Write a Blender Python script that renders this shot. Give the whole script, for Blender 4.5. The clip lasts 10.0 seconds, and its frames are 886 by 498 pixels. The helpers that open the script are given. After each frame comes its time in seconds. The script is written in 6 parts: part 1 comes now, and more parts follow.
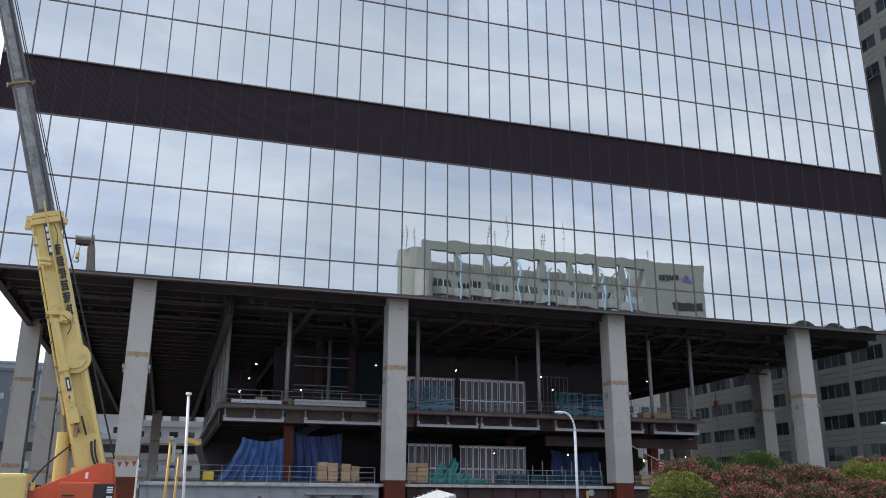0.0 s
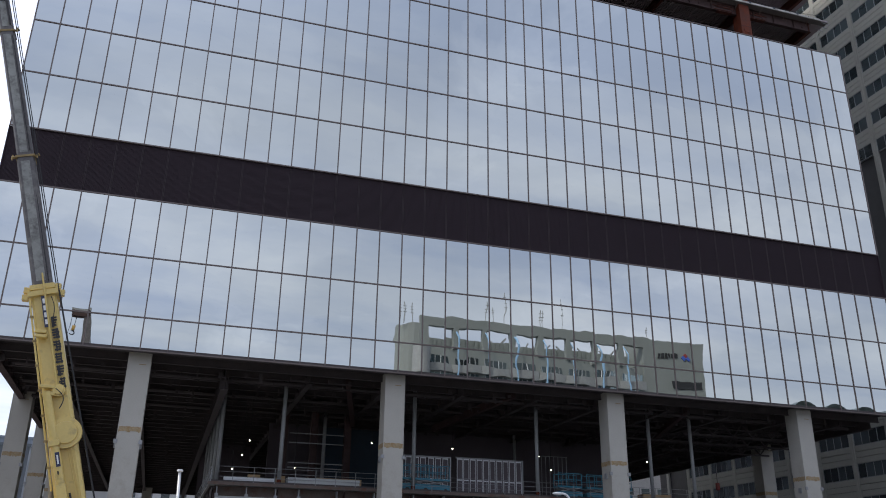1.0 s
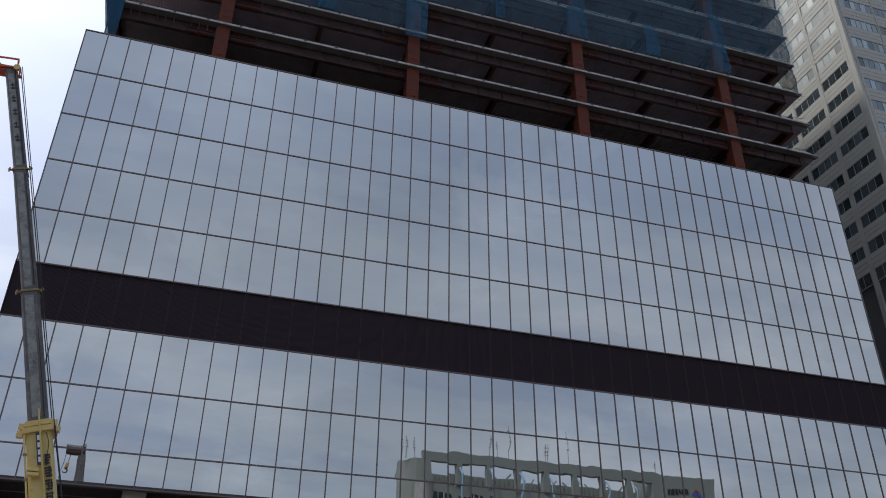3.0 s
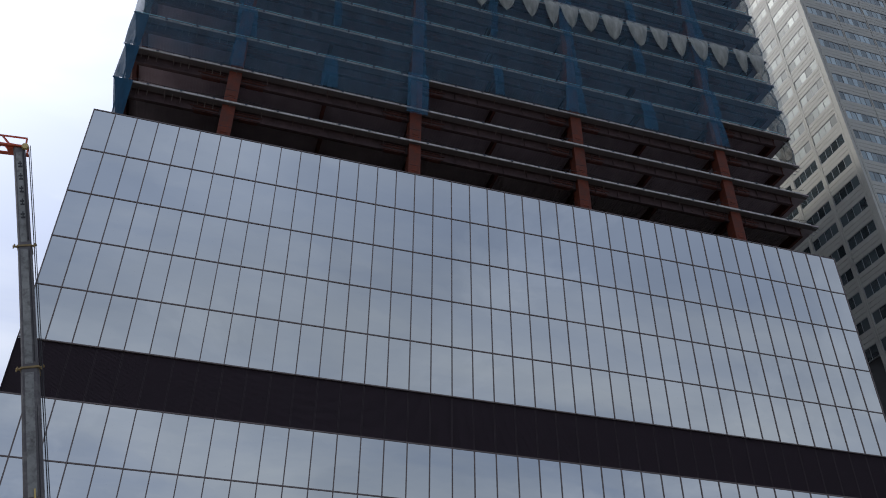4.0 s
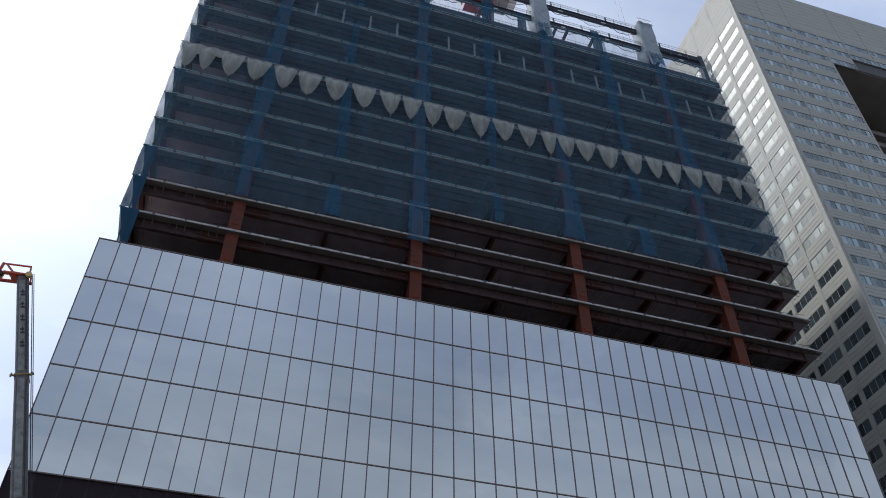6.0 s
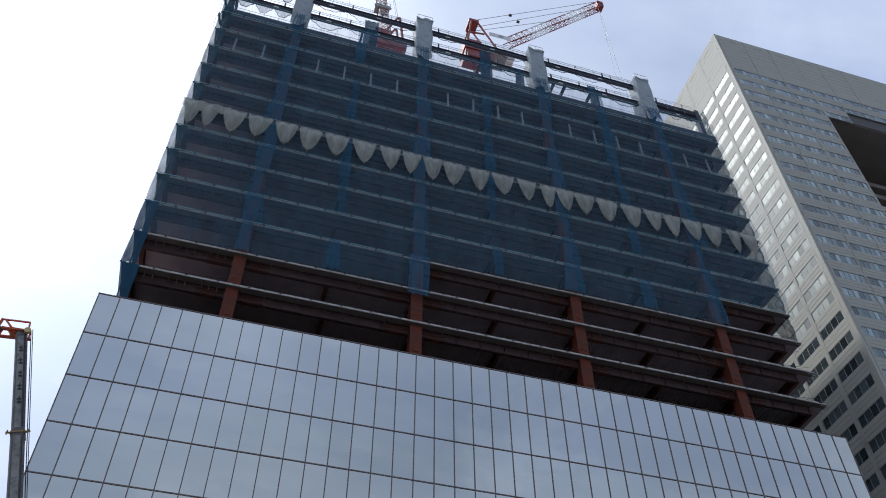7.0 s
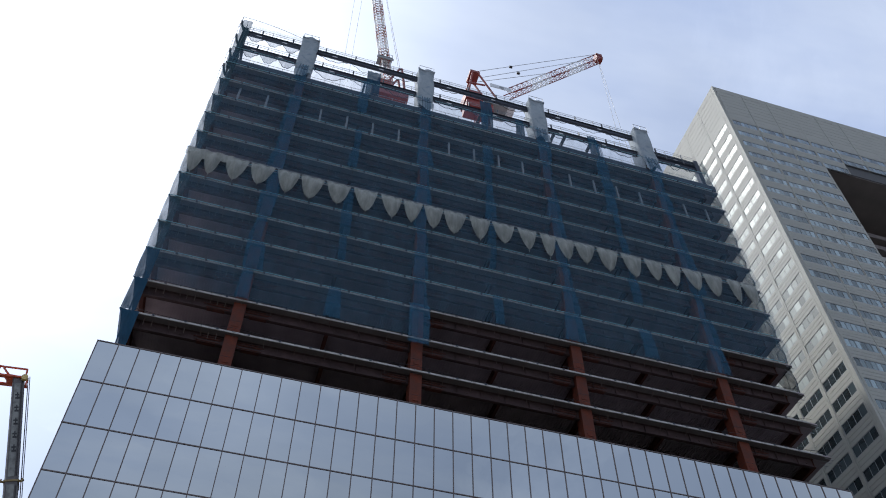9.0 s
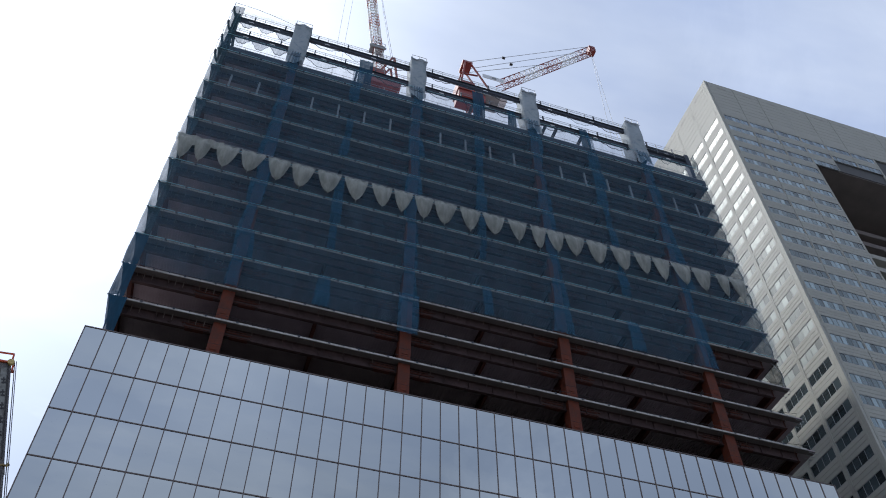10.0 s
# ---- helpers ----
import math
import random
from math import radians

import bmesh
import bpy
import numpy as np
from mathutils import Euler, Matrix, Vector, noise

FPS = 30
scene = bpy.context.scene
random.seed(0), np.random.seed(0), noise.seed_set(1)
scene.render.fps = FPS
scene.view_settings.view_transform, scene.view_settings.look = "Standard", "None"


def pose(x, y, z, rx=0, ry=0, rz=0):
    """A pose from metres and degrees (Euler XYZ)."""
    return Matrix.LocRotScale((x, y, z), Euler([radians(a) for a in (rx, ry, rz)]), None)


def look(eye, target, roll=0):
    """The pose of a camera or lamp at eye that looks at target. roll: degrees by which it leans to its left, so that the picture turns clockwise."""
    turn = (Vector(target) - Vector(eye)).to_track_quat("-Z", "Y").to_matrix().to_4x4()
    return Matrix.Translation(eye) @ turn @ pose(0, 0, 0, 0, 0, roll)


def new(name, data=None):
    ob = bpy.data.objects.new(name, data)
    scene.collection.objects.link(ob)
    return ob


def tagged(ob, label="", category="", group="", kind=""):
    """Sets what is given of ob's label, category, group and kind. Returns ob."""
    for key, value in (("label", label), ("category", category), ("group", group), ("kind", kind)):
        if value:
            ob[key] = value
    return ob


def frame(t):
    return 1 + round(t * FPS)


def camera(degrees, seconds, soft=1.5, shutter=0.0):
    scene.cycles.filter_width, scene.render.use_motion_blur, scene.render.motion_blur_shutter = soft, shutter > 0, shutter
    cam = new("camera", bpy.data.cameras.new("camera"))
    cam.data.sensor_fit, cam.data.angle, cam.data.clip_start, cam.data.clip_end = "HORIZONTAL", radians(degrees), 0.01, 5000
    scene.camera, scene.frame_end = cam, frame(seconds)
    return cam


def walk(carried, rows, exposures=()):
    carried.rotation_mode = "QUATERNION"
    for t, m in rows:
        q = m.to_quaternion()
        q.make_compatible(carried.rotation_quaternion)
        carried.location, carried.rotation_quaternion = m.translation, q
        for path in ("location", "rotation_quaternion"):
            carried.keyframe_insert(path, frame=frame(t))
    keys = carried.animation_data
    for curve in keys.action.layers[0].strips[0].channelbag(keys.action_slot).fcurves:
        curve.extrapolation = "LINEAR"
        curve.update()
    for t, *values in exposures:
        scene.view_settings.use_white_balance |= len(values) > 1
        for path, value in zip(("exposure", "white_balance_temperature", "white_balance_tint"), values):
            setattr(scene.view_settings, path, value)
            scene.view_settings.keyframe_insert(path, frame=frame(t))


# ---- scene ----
LENS = 54.92
EYE = (0.0, 0.0, 1.6)
# seconds, yaw, pitch, roll: the camera stands still and tilts up
TILT = [
    (0.0, -17.51, 16.67, -0.22),
    (0.5, -17.69, 19.17, -0.60),
    (1.0, -17.81, 21.76, -0.71),
    (1.5, -17.73, 24.13, -0.47),
    (2.0, -17.68, 26.46, -0.43),
    (2.5, -17.70, 28.41, -0.56),
    (4.0, -17.17, 35.53, -0.19),
    (4.5, -17.22, 37.88, -0.34),
    (5.0, -17.20, 40.04, -0.34),
    (5.5, -17.08, 42.08, -0.19),
    (7.0, -16.76, 47.59, 0.15),
    (7.5, -16.74, 49.42, 0.14),
    (8.0, -16.74, 50.90, 0.14),
    (8.5, -16.63, 51.04, 0.18),
    (9.0, -16.96, 50.85, -0.06),
    (9.5, -17.54, 50.45, -0.14),
    (10.0, -18.03, 50.20, -0.07),
]
EXPOSURES = [(0.0, 0.74, 6500, 10), (0.5, 0.57, 6500, 10), (1.0, 0.34, 6500, 11), (1.5, 0.14, 6480, 11), (2.0, -0.05, 6450, 11), (2.5, -0.2, 6400, 11), (4.0, -0.34, 6330, 11), (5.5, -0.26, 6180, 9), (7.0, -0.22, 6110, 9), (8.5, -0.19, 6110, 9), (10.0, -0.24, 6110, 9)]
cam = camera(LENS, 10.0, soft=1.0)
walk(cam, [(t, pose(*EYE, 90 + p, r, y)) for t, y, p, r in TILT], EXPOSURES)

# ---------------------------------------------------------------- light
SUN_AZ, SUN_EL = -58.0, 52.0       # degrees from the view axis +y (clockwise) and above the horizon
sun_dir = Vector((math.sin(radians(SUN_AZ)) * math.cos(radians(SUN_EL)), math.cos(radians(SUN_AZ)) * math.cos(radians(SUN_EL)), math.sin(radians(SUN_EL))))
world = bpy.data.worlds.new("sky")
scene.world = world
world.use_nodes = True
wn, wl = world.node_tree.nodes, world.node_tree.links
wn.clear()


def wnode(kind, **kw):
    n = wn.new(kind)
    for k, v in kw.items():
        n.inputs[k.replace("_", " ")].default_value = v
    return n


def wmath(op, a, b=None):
    n = wn.new("ShaderNodeMath")
    n.operation = op
    for i, v in enumerate((a, b)):
        if v is None:
            continue
        if isinstance(v, (int, float)):
            n.inputs[i].default_value = v
        else:
            wl.new(v, n.inputs[i])
    return n.outputs[0]


sky = wn.new("ShaderNodeTexSky")
sky.sky_type, sky.sun_disc = "NISHITA", False
sky.sun_elevation, sky.sun_rotation = radians(SUN_EL), radians(SUN_AZ)
sky.air_density, sky.dust_density, sky.ozone_density = 1.0, 2.5, 1.5
coord = wn.new("ShaderNodeTexCoord")
# cloud layer: directions laid out on a flat ceiling
sep = wn.new("ShaderNodeSeparateXYZ")
wl.new(coord.outputs["Generated"], sep.inputs[0])
height = wmath("ADD", wmath("MAXIMUM", sep.outputs["Z"], 0.0), 0.18)
flat = wn.new("ShaderNodeCombineXYZ")
wl.new(wmath("DIVIDE", wmath("MULTIPLY", sep.outputs["X"], -1.0), height), flat.inputs[0])
wl.new(wmath("DIVIDE", sep.outputs["Y"], height), flat.inputs[1])
clouds = wnode("ShaderNodeTexNoise", Scale=1.15, Detail=7.0, Roughness=0.52, Distortion=0.3)
wl.new(flat.outputs[0], clouds.inputs["Vector"])
cover = wn.new("ShaderNodeValToRGB")
cover.color_ramp.elements[0].position, cover.color_ramp.elements[1].position = 0.36, 0.62
wl.new(clouds.outputs["Fac"], cover.inputs[0])
# small torn puffs of brighter cloud
puffs = wnode("ShaderNodeTexNoise", Scale=2.6, Detail=9.0, Roughness=0.62, Distortion=0.6)
wl.new(flat.outputs[0], puffs.inputs["Vector"])
torn = wn.new("ShaderNodeMapRange")
torn.inputs["From Min"].default_value, torn.inputs["From Max"].default_value = 0.56, 0.74
torn.inputs["To Min"].default_value, torn.inputs["To Max"].default_value = 0.0, 0.15
wl.new(puffs.outputs["Fac"], torn.inputs["Value"])
drawn = wn.new("ShaderNodeMapping")
drawn.inputs["Rotation"].default_value = (0, 0, radians(-9))
drawn.inputs["Scale"].default_value = (0.42, 1.25, 1.0)
drawn.inputs["Location"].default_value = (3.7, 1.9, 0.0)
wl.new(flat.outputs[0], drawn.inputs[0])
shade = wnode("ShaderNodeTexNoise", Scale=2.1, Detail=6.0, Roughness=0.56, Distortion=0.25)
wl.new(drawn.outputs[0], shade.inputs["Vector"])
tone = wn.new("ShaderNodeValToRGB")
tone.color_ramp.elements[0].position, tone.color_ramp.elements[0].color = 0.37, (0.60, 0.70, 0.955, 1)
tone.color_ramp.elements[1].position, tone.color_ramp.elements[1].color = 0.64, (0.93, 1.0, 1.15, 1)
wl.new(shade.outputs["Fac"], tone.inputs[0])
blue = wn.new("ShaderNodeMixRGB")
blue.blend_type = "MULTIPLY"
blue.inputs[0].default_value = 1.0
blue.inputs[2].default_value = (0.1, 0.1, 0.1, 1)
wl.new(sky.outputs[0], blue.inputs[1])
mixed = wn.new("ShaderNodeMixRGB")
wl.new(wmath("ADD", wmath("MULTIPLY", cover.outputs[0], 0.34), 0.62), mixed.inputs[0])
wl.new(blue.outputs[0], mixed.inputs[1])
wl.new(tone.outputs[0], mixed.inputs[2])
# bright haze round the veiled sun
dot = wn.new("ShaderNodeVectorMath")
dot.operation = "DOT_PRODUCT"
wl.new(coord.outputs["Generated"], dot.inputs[0])
dot.inputs[1].default_value = sun_dir
glow = wmath("MULTIPLY", wmath("POWER", wmath("MAXIMUM", dot.outputs["Value"], 0.0), 9.0), 2.6)
add = wn.new("ShaderNodeMixRGB")
add.blend_type = "ADD"
add.inputs[0].default_value = 1.0
haze = wn.new("ShaderNodeCombineXYZ")
for i in range(3):
    wl.new(wmath("ADD", glow, torn.outputs[0]), haze.inputs[i])
# the cloud deck thins and dims away from the sun's side
dim = wn.new("ShaderNodeVectorMath")
dim.operation = "SCALE"
wl.new(mixed.outputs[0], dim.inputs[0])
towards = wmath("MULTIPLY", wmath("MAXIMUM", wmath("ADD", sep.outputs["Y"], 0.2), 0.0), 0.14)
rise = wmath("MULTIPLY", wmath("SUBTRACT", wmath("MAXIMUM", sep.outputs["Z"], 0.0), 0.42), 0.24)
wl.new(wmath("ADD", wmath("SUBTRACT", wmath("ADD", 1.05, rise), wmath("MULTIPLY", wmath("MAXIMUM", sep.outputs["X"], 0.0), 0.16)), towards), dim.inputs["Scale"])
wl.new(dim.outputs[0], add.inputs[1])
wl.new(haze.outputs[0], add.inputs[2])
back = wnode("ShaderNodeBackground", Strength=0.85)
wl.new(add.outputs[0], back.inputs["Color"])
wout = wn.new("ShaderNodeOutputWorld")
wl.new(back.outputs[0], wout.inputs["Surface"])

sun_data = bpy.data.lights.new("sun", "SUN")
sun_data.energy, sun_data.angle, sun_data.color = 2.1, radians(4), (1.0, 0.95, 0.88)
sun = new("sun", sun_data)
sun.matrix_world = look(sun_dir * 300, (0, 0, 0))


# ---------------------------------------------------------------- materials
def material(name, color, rough=0.6, metal=0.0, vary=0.25, scale=1.5, fine=18.0, bump=0.15, dirt=None, dirt_amount=0.4, by_piece=0.0, spec=0.5):
    """A surface with broad stains and fine grain; dirt: a second colour in patches."""
    m = bpy.data.materials.new(name)
    m.use_nodes = True
    nt = m.node_tree
    n, l = nt.nodes, nt.links
    b = n["Principled BSDF"]
    b.inputs["Metallic"].default_value = metal
    b.inputs["Specular IOR Level"].default_value = spec
    co = n.new("ShaderNodeTexCoord")
    big = n.new("ShaderNodeTexNoise")
    big.inputs["Scale"].default_value, big.inputs["Detail"].default_value = scale, 6
    small = n.new("ShaderNodeTexNoise")
    small.inputs["Scale"].default_value, small.inputs["Detail"].default_value = fine, 4
    for t in (big, small):
        l.new(co.outputs["Object"], t.inputs["Vector"])
    ramp = n.new("ShaderNodeValToRGB")
    lo, hi = [max(0, c * (1 - vary)) for c in color], [min(1, c * (1 + vary * 0.6)) for c in color]
    ramp.color_ramp.elements[0].position, ramp.color_ramp.elements[0].color = 0.3, (*lo, 1)
    ramp.color_ramp.elements[1].position, ramp.color_ramp.elements[1].color = 0.7, (*hi, 1)
    both = n.new("ShaderNodeMath")
    both.operation = "MULTIPLY_ADD"
    l.new(small.outputs["Fac"], both.inputs[0])
    both.inputs[1].default_value = 0.35
    half = n.new("ShaderNodeMath")
    half.operation = "MULTIPLY"
    half.inputs[1].default_value = 0.65
    l.new(big.outputs["Fac"], half.inputs[0])
    l.new(half.outputs[0], both.inputs[2])
    l.new(both.outputs[0], ramp.inputs[0])
    out = ramp.outputs[0]
    if dirt:
        spots = n.new("ShaderNodeTexNoise")
        spots.inputs["Scale"].default_value, spots.inputs["Detail"].default_value, spots.inputs["Roughness"].default_value = scale * 2.3, 8, 0.65
        l.new(co.outputs["Object"], spots.inputs["Vector"])
        edge = n.new("ShaderNodeValToRGB")
        edge.color_ramp.elements[0].position, edge.color_ramp.elements[1].position = 0.62 - dirt_amount * 0.3, 0.72
        l.new(spots.outputs["Fac"], edge.inputs[0])
        mx = n.new("ShaderNodeMixRGB")
        l.new(edge.outputs[0], mx.inputs[0])
        l.new(out, mx.inputs[1])
        mx.inputs[2].default_value = (*dirt, 1)
        out = mx.outputs[0]
    if by_piece:
        info = n.new("ShaderNodeObjectInfo")
        rng = n.new("ShaderNodeMapRange")
        rng.inputs["To Min"].default_value, rng.inputs["To Max"].default_value = 1 - by_piece, 1 + by_piece
        l.new(info.outputs["Random"], rng.inputs["Value"])
        mul = n.new("ShaderNodeVectorMath")
        mul.operation = "SCALE"
        l.new(out, mul.inputs[0])
        l.new(rng.outputs[0], mul.inputs["Scale"])
        out = mul.outputs[0]
    l.new(out, b.inputs["Base Color"])
    rr = n.new("ShaderNodeMapRange")
    rr.inputs["To Min"].default_value, rr.inputs["To Max"].default_value = max(0.02, rough - 0.12), min(1, rough + 0.12)
    l.new(big.outputs["Fac"], rr.inputs["Value"])
    l.new(rr.outputs[0], b.inputs["Roughness"])
    if bump:
        bp = n.new("ShaderNodeBump")
        bp.inputs["Strength"].default_value, bp.inputs["Distance"].default_value = bump, 0.02
        l.new(small.outputs["Fac"], bp.inputs["Height"])
        l.new(bp.outputs[0], b.inputs["Normal"])
    return m


def mirror_glass(name, color, wave=0.012, scale=0.55, rough=0.01, piece=0.03, coat=1.0, spec=0.5):
    """Coated glass: a tinted mirror with the slow waves of toughened panes."""
    m = bpy.data.materials.new(name)
    m.use_nodes = True
    n, l = m.node_tree.nodes, m.node_tree.links
    b = n["Principled BSDF"]
    b.inputs["Metallic"].default_value, b.inputs["Roughness"].default_value, b.inputs["Specular IOR Level"].default_value = coat, rough, spec
    info = n.new("ShaderNodeObjectInfo")
    rng = n.new("ShaderNodeMapRange")
    rng.inputs["To Min"].default_value, rng.inputs["To Max"].default_value = 1 - piece, 1 + piece
    l.new(info.outputs["Random"], rng.inputs["Value"])
    mul = n.new("ShaderNodeVectorMath")
    mul.operation = "SCALE"
    mul.inputs[0].default_value = color
    l.new(rng.outputs[0], mul.inputs["Scale"])
    l.new(mul.outputs[0], b.inputs["Base Color"])
    co = n.new("ShaderNodeTexCoord")
    shift = n.new("ShaderNodeVectorMath")
    shift.operation = "MULTIPLY_ADD"
    l.new(info.outputs["Random"], shift.inputs[0])
    shift.inputs[1].default_value = (37, 53, 71)
    l.new(co.outputs["Object"], shift.inputs[2])
    tex = n.new("ShaderNodeTexNoise")
    tex.inputs["Scale"].default_value, tex.inputs["Detail"].default_value = scale, 1.0
    l.new(shift.outputs[0], tex.inputs["Vector"])
    bp = n.new("ShaderNodeBump")
    bp.inputs["Strength"].default_value, bp.inputs["Distance"].default_value = 1.0, wave
    l.new(tex.outputs["Fac"], bp.inputs["Height"])
    l.new(bp.outputs[0], b.inputs["Normal"])
    return m


def net_cloth(name, color, cover, weave=26.0, folds=1.2):
    """Open mesh sheeting: threads over gaps, denser along its folds."""
    m = bpy.data.materials.new(name)
    m.use_nodes = True
    n, l = m.node_tree.nodes, m.node_tree.links
    b = n["Principled BSDF"]
    b.inputs["Roughness"].default_value = 0.85
    b.inputs["Specular IOR Level"].default_value = 0.1
    co = n.new("ShaderNodeTexCoord")
    mapping = n.new("ShaderNodeMapping")
    mapping.inputs["Scale"].default_value = (1.0, 1.0, 0.22)
    l.new(co.outputs["Object"], mapping.inputs[0])
    tex = n.new("ShaderNodeTexNoise")
    tex.inputs["Scale"].default_value, tex.inputs["Detail"].default_value, tex.inputs["Roughness"].default_value = folds, 5, 0.6
    l.new(mapping.outputs[0], tex.inputs["Vector"])
    rng = n.new("ShaderNodeMapRange")
    rng.inputs["From Min"].default_value, rng.inputs["From Max"].default_value = 0.3, 0.75
    rng.inputs["To Min"].default_value, rng.inputs["To Max"].default_value = min(0.97, cover * 0.72), min(0.98, cover * 1.22)
    l.new(tex.outputs["Fac"], rng.inputs["Value"])
    l.new(rng.outputs[0], b.inputs["Alpha"])
    ramp = n.new("ShaderNodeValToRGB")
    ramp.color_ramp.elements[0].color = (*[c * 0.7 for c in color], 1)
    ramp.color_ramp.elements[1].color = (*[min(1, c * 1.25) for c in color], 1)
    l.new(tex.outputs["Fac"], ramp.inputs[0])
    l.new(ramp.outputs[0], b.inputs["Base Color"])
    return m


GLASS = mirror_glass("coated_facade_glass", (0.57, 0.588, 0.566), wave=0.0028, scale=0.6)
WINDOW = mirror_glass("window_glass", (0.21, 0.26, 0.275), wave=0.004, scale=0.8, rough=0.03, piece=0.55, coat=0.72)
# blind-backed panes, their sky glare toned down in the material itself
TONEDBLIND = mirror_glass("toned_blind_glass", (0.23, 0.25, 0.23), wave=0.004, scale=0.8, rough=0.35, piece=0.5, coat=0.16, spec=0.3)
MULLION = material("anodised_mullion", (0.15, 0.12, 0.11), 0.45, 0.3, 0.2)
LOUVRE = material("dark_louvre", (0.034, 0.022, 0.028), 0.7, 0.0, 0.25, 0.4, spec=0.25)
LOUVRETRIM = material("dull_bronze_trim", (0.062, 0.046, 0.05), 0.6, 0.0, 0.2, 0.6, spec=0.3)
CONCRETE = material("fair_concrete", (0.36, 0.35, 0.335), 0.8, 0, 0.22, 0.35, 9, 0.25, (0.24, 0.225, 0.21), 0.25)
FIREPROOF = material("grey_column_casing", (0.44, 0.42, 0.375), 0.75, 0, 0.15, 0.3, 12, 0.12, (0.36, 0.325, 0.275), 0.3)
RUSTBAND = material("rust_stain", (0.36, 0.28, 0.17), 0.85, 0, 0.3, 2.2, 14, 0.2, (0.28, 0.165, 0.06), 0.6)
PRIMER = material("red_primer_steel", (0.135, 0.026, 0.009), 0.7, 0.0, 0.55, 0.9, 7, 0.3, (0.075, 0.024, 0.014), 0.7, spec=0.3)
BROWN = material("brown_primer_beam", (0.076, 0.047, 0.046), 0.75, 0.0, 0.45, 0.8, 10, 0.2, (0.05, 0.03, 0.026), 0.6, spec=0.3)
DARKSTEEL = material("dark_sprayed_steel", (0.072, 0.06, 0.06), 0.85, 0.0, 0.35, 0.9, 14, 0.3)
DECKING = material("galvanised_decking", (0.36, 0.30, 0.31), 0.6, 0.1, 0.3, 0.5, 10, 0.2)
RUSTDARK = material("dark_rust_plate", (0.10, 0.032, 0.021), 0.75, 0, 0.4, 1.0, 9, 0.2, (0.06, 0.03, 0.025), 0.5, spec=0.3)
STRIP = material("grey_strip_soffit", (0.15, 0.13, 0.124), 0.8, 0, 0.25, 0.6, 8, 0.2, (0.15, 0.12, 0.11), 0.35)
SLABEDGE = material("slab_edge_concrete", (0.47, 0.455, 0.42), 0.8, 0, 0.3, 0.8, 8, 0.3, (0.22, 0.19, 0.17), 0.4)
GALV = material("galvanised_steel", (0.30, 0.305, 0.31), 0.5, 0.4, 0.2, 2.0, 20, 0.1)
WHITEPAINT = material("white_painted_steel", (0.74, 0.75, 0.76), 0.4, 0, 0.08, 1.5, 20, 0.05, (0.55, 0.53, 0.5), 0.15)
GREYPAINT = material("grey_painted_steel", (0.30, 0.31, 0.31), 0.5, 0, 0.2, 1.5)
BLUENET = net_cloth("blue_mesh_net", (0.095, 0.18, 0.255), 0.315)
BLUEFOLD = net_cloth("gathered_blue_net", (0.045, 0.155, 0.26), 0.46, folds=2.5)
WHITESHEET = net_cloth("white_mesh_sheet", (0.40, 0.41, 0.37), 0.7, folds=1.6)
EDGENET = net_cloth("edge_net", (0.018, 0.066, 0.115), 1.2, folds=2.5)
CLEARNET = net_cloth("thin_net", (0.03, 0.075, 0.095), 0.72, folds=1.5)
TOPNET = net_cloth("top_net", (0.09, 0.13, 0.16), 0.17, folds=1.5)
# dark steel with the blue of lens veil mixed into its colour
SLATESTEEL = material("veiled_slate_steel", (0.05, 0.06, 0.085), 0.75, 0.0, 0.3, 0.9, 14, 0.2)
SWAGNET = net_cloth("swag_net", (0.16, 0.20, 0.24), 0.5, folds=3.0)
WEATHERED = material("weathered_brown_steel", (0.14, 0.108, 0.092), 0.75, 0.1, 0.3, 0.7, 12, 0.2, (0.12, 0.05, 0.03), 0.4)
WRAPSHEET = material("pale_wrap_sheet", (0.32, 0.365, 0.395), 0.75, 0, 0.15, 0.6, 6, 0.8, (0.19, 0.25, 0.29), 0.3)
TARPLIGHT = material("lighter_blue_tarpaulin", (0.035, 0.10, 0.27), 0.5, 0, 0.4, 1.0, 8, 0.6)
CASEGREY = material("pale_case_metal", (0.46, 0.46, 0.45), 0.45, 0.2, 0.15)
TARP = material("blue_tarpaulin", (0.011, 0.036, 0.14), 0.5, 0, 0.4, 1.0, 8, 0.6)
YELLOW = material("crane_yellow_paint", (0.66, 0.50, 0.17), 0.35, 0, 0.12, 0.8, 15, 0.05, (0.36, 0.27, 0.12), 0.15)
ORANGE = material("crane_orange_paint", (0.55, 0.085, 0.022), 0.35, 0, 0.15, 1.0, 15, 0.05)
BOOMGREY = material("dark_boom_steel", (0.115, 0.105, 0.105), 0.5, 0.1, 0.35, 1.2, 14, 0.1, (0.20, 0.19, 0.175), 0.35)
WORNFACE = material("worn_pale_boom_face", (0.27, 0.275, 0.255), 0.55, 0.0, 0.25, 2.2, 11, 0.1, (0.10, 0.095, 0.09), 0.55)
BLACK = material("black_rubber", (0.02, 0.02, 0.021), 0.6, 0, 0.2)
INK = material("black_lettering", (0.018, 0.018, 0.02), 0.5, 0, 0.2)
CRANERED = material("signal_red_steel", (0.27, 0.036, 0.027), 0.5, 0, 0.25, 1.0)
CRANEWHITE = material("signal_white_steel", (0.72, 0.71, 0.69), 0.5, 0, 0.12, 1.0)
CLADDING = material("beige_stone_cladding", (0.425, 0.42, 0.37), 0.7, 0, 0.10, 0.12, 4.0, 0.1, (0.33, 0.315, 0.285), 0.25)
JOINT = material("dark_joint", (0.10, 0.10, 0.10), 0.8, 0, 0.2)
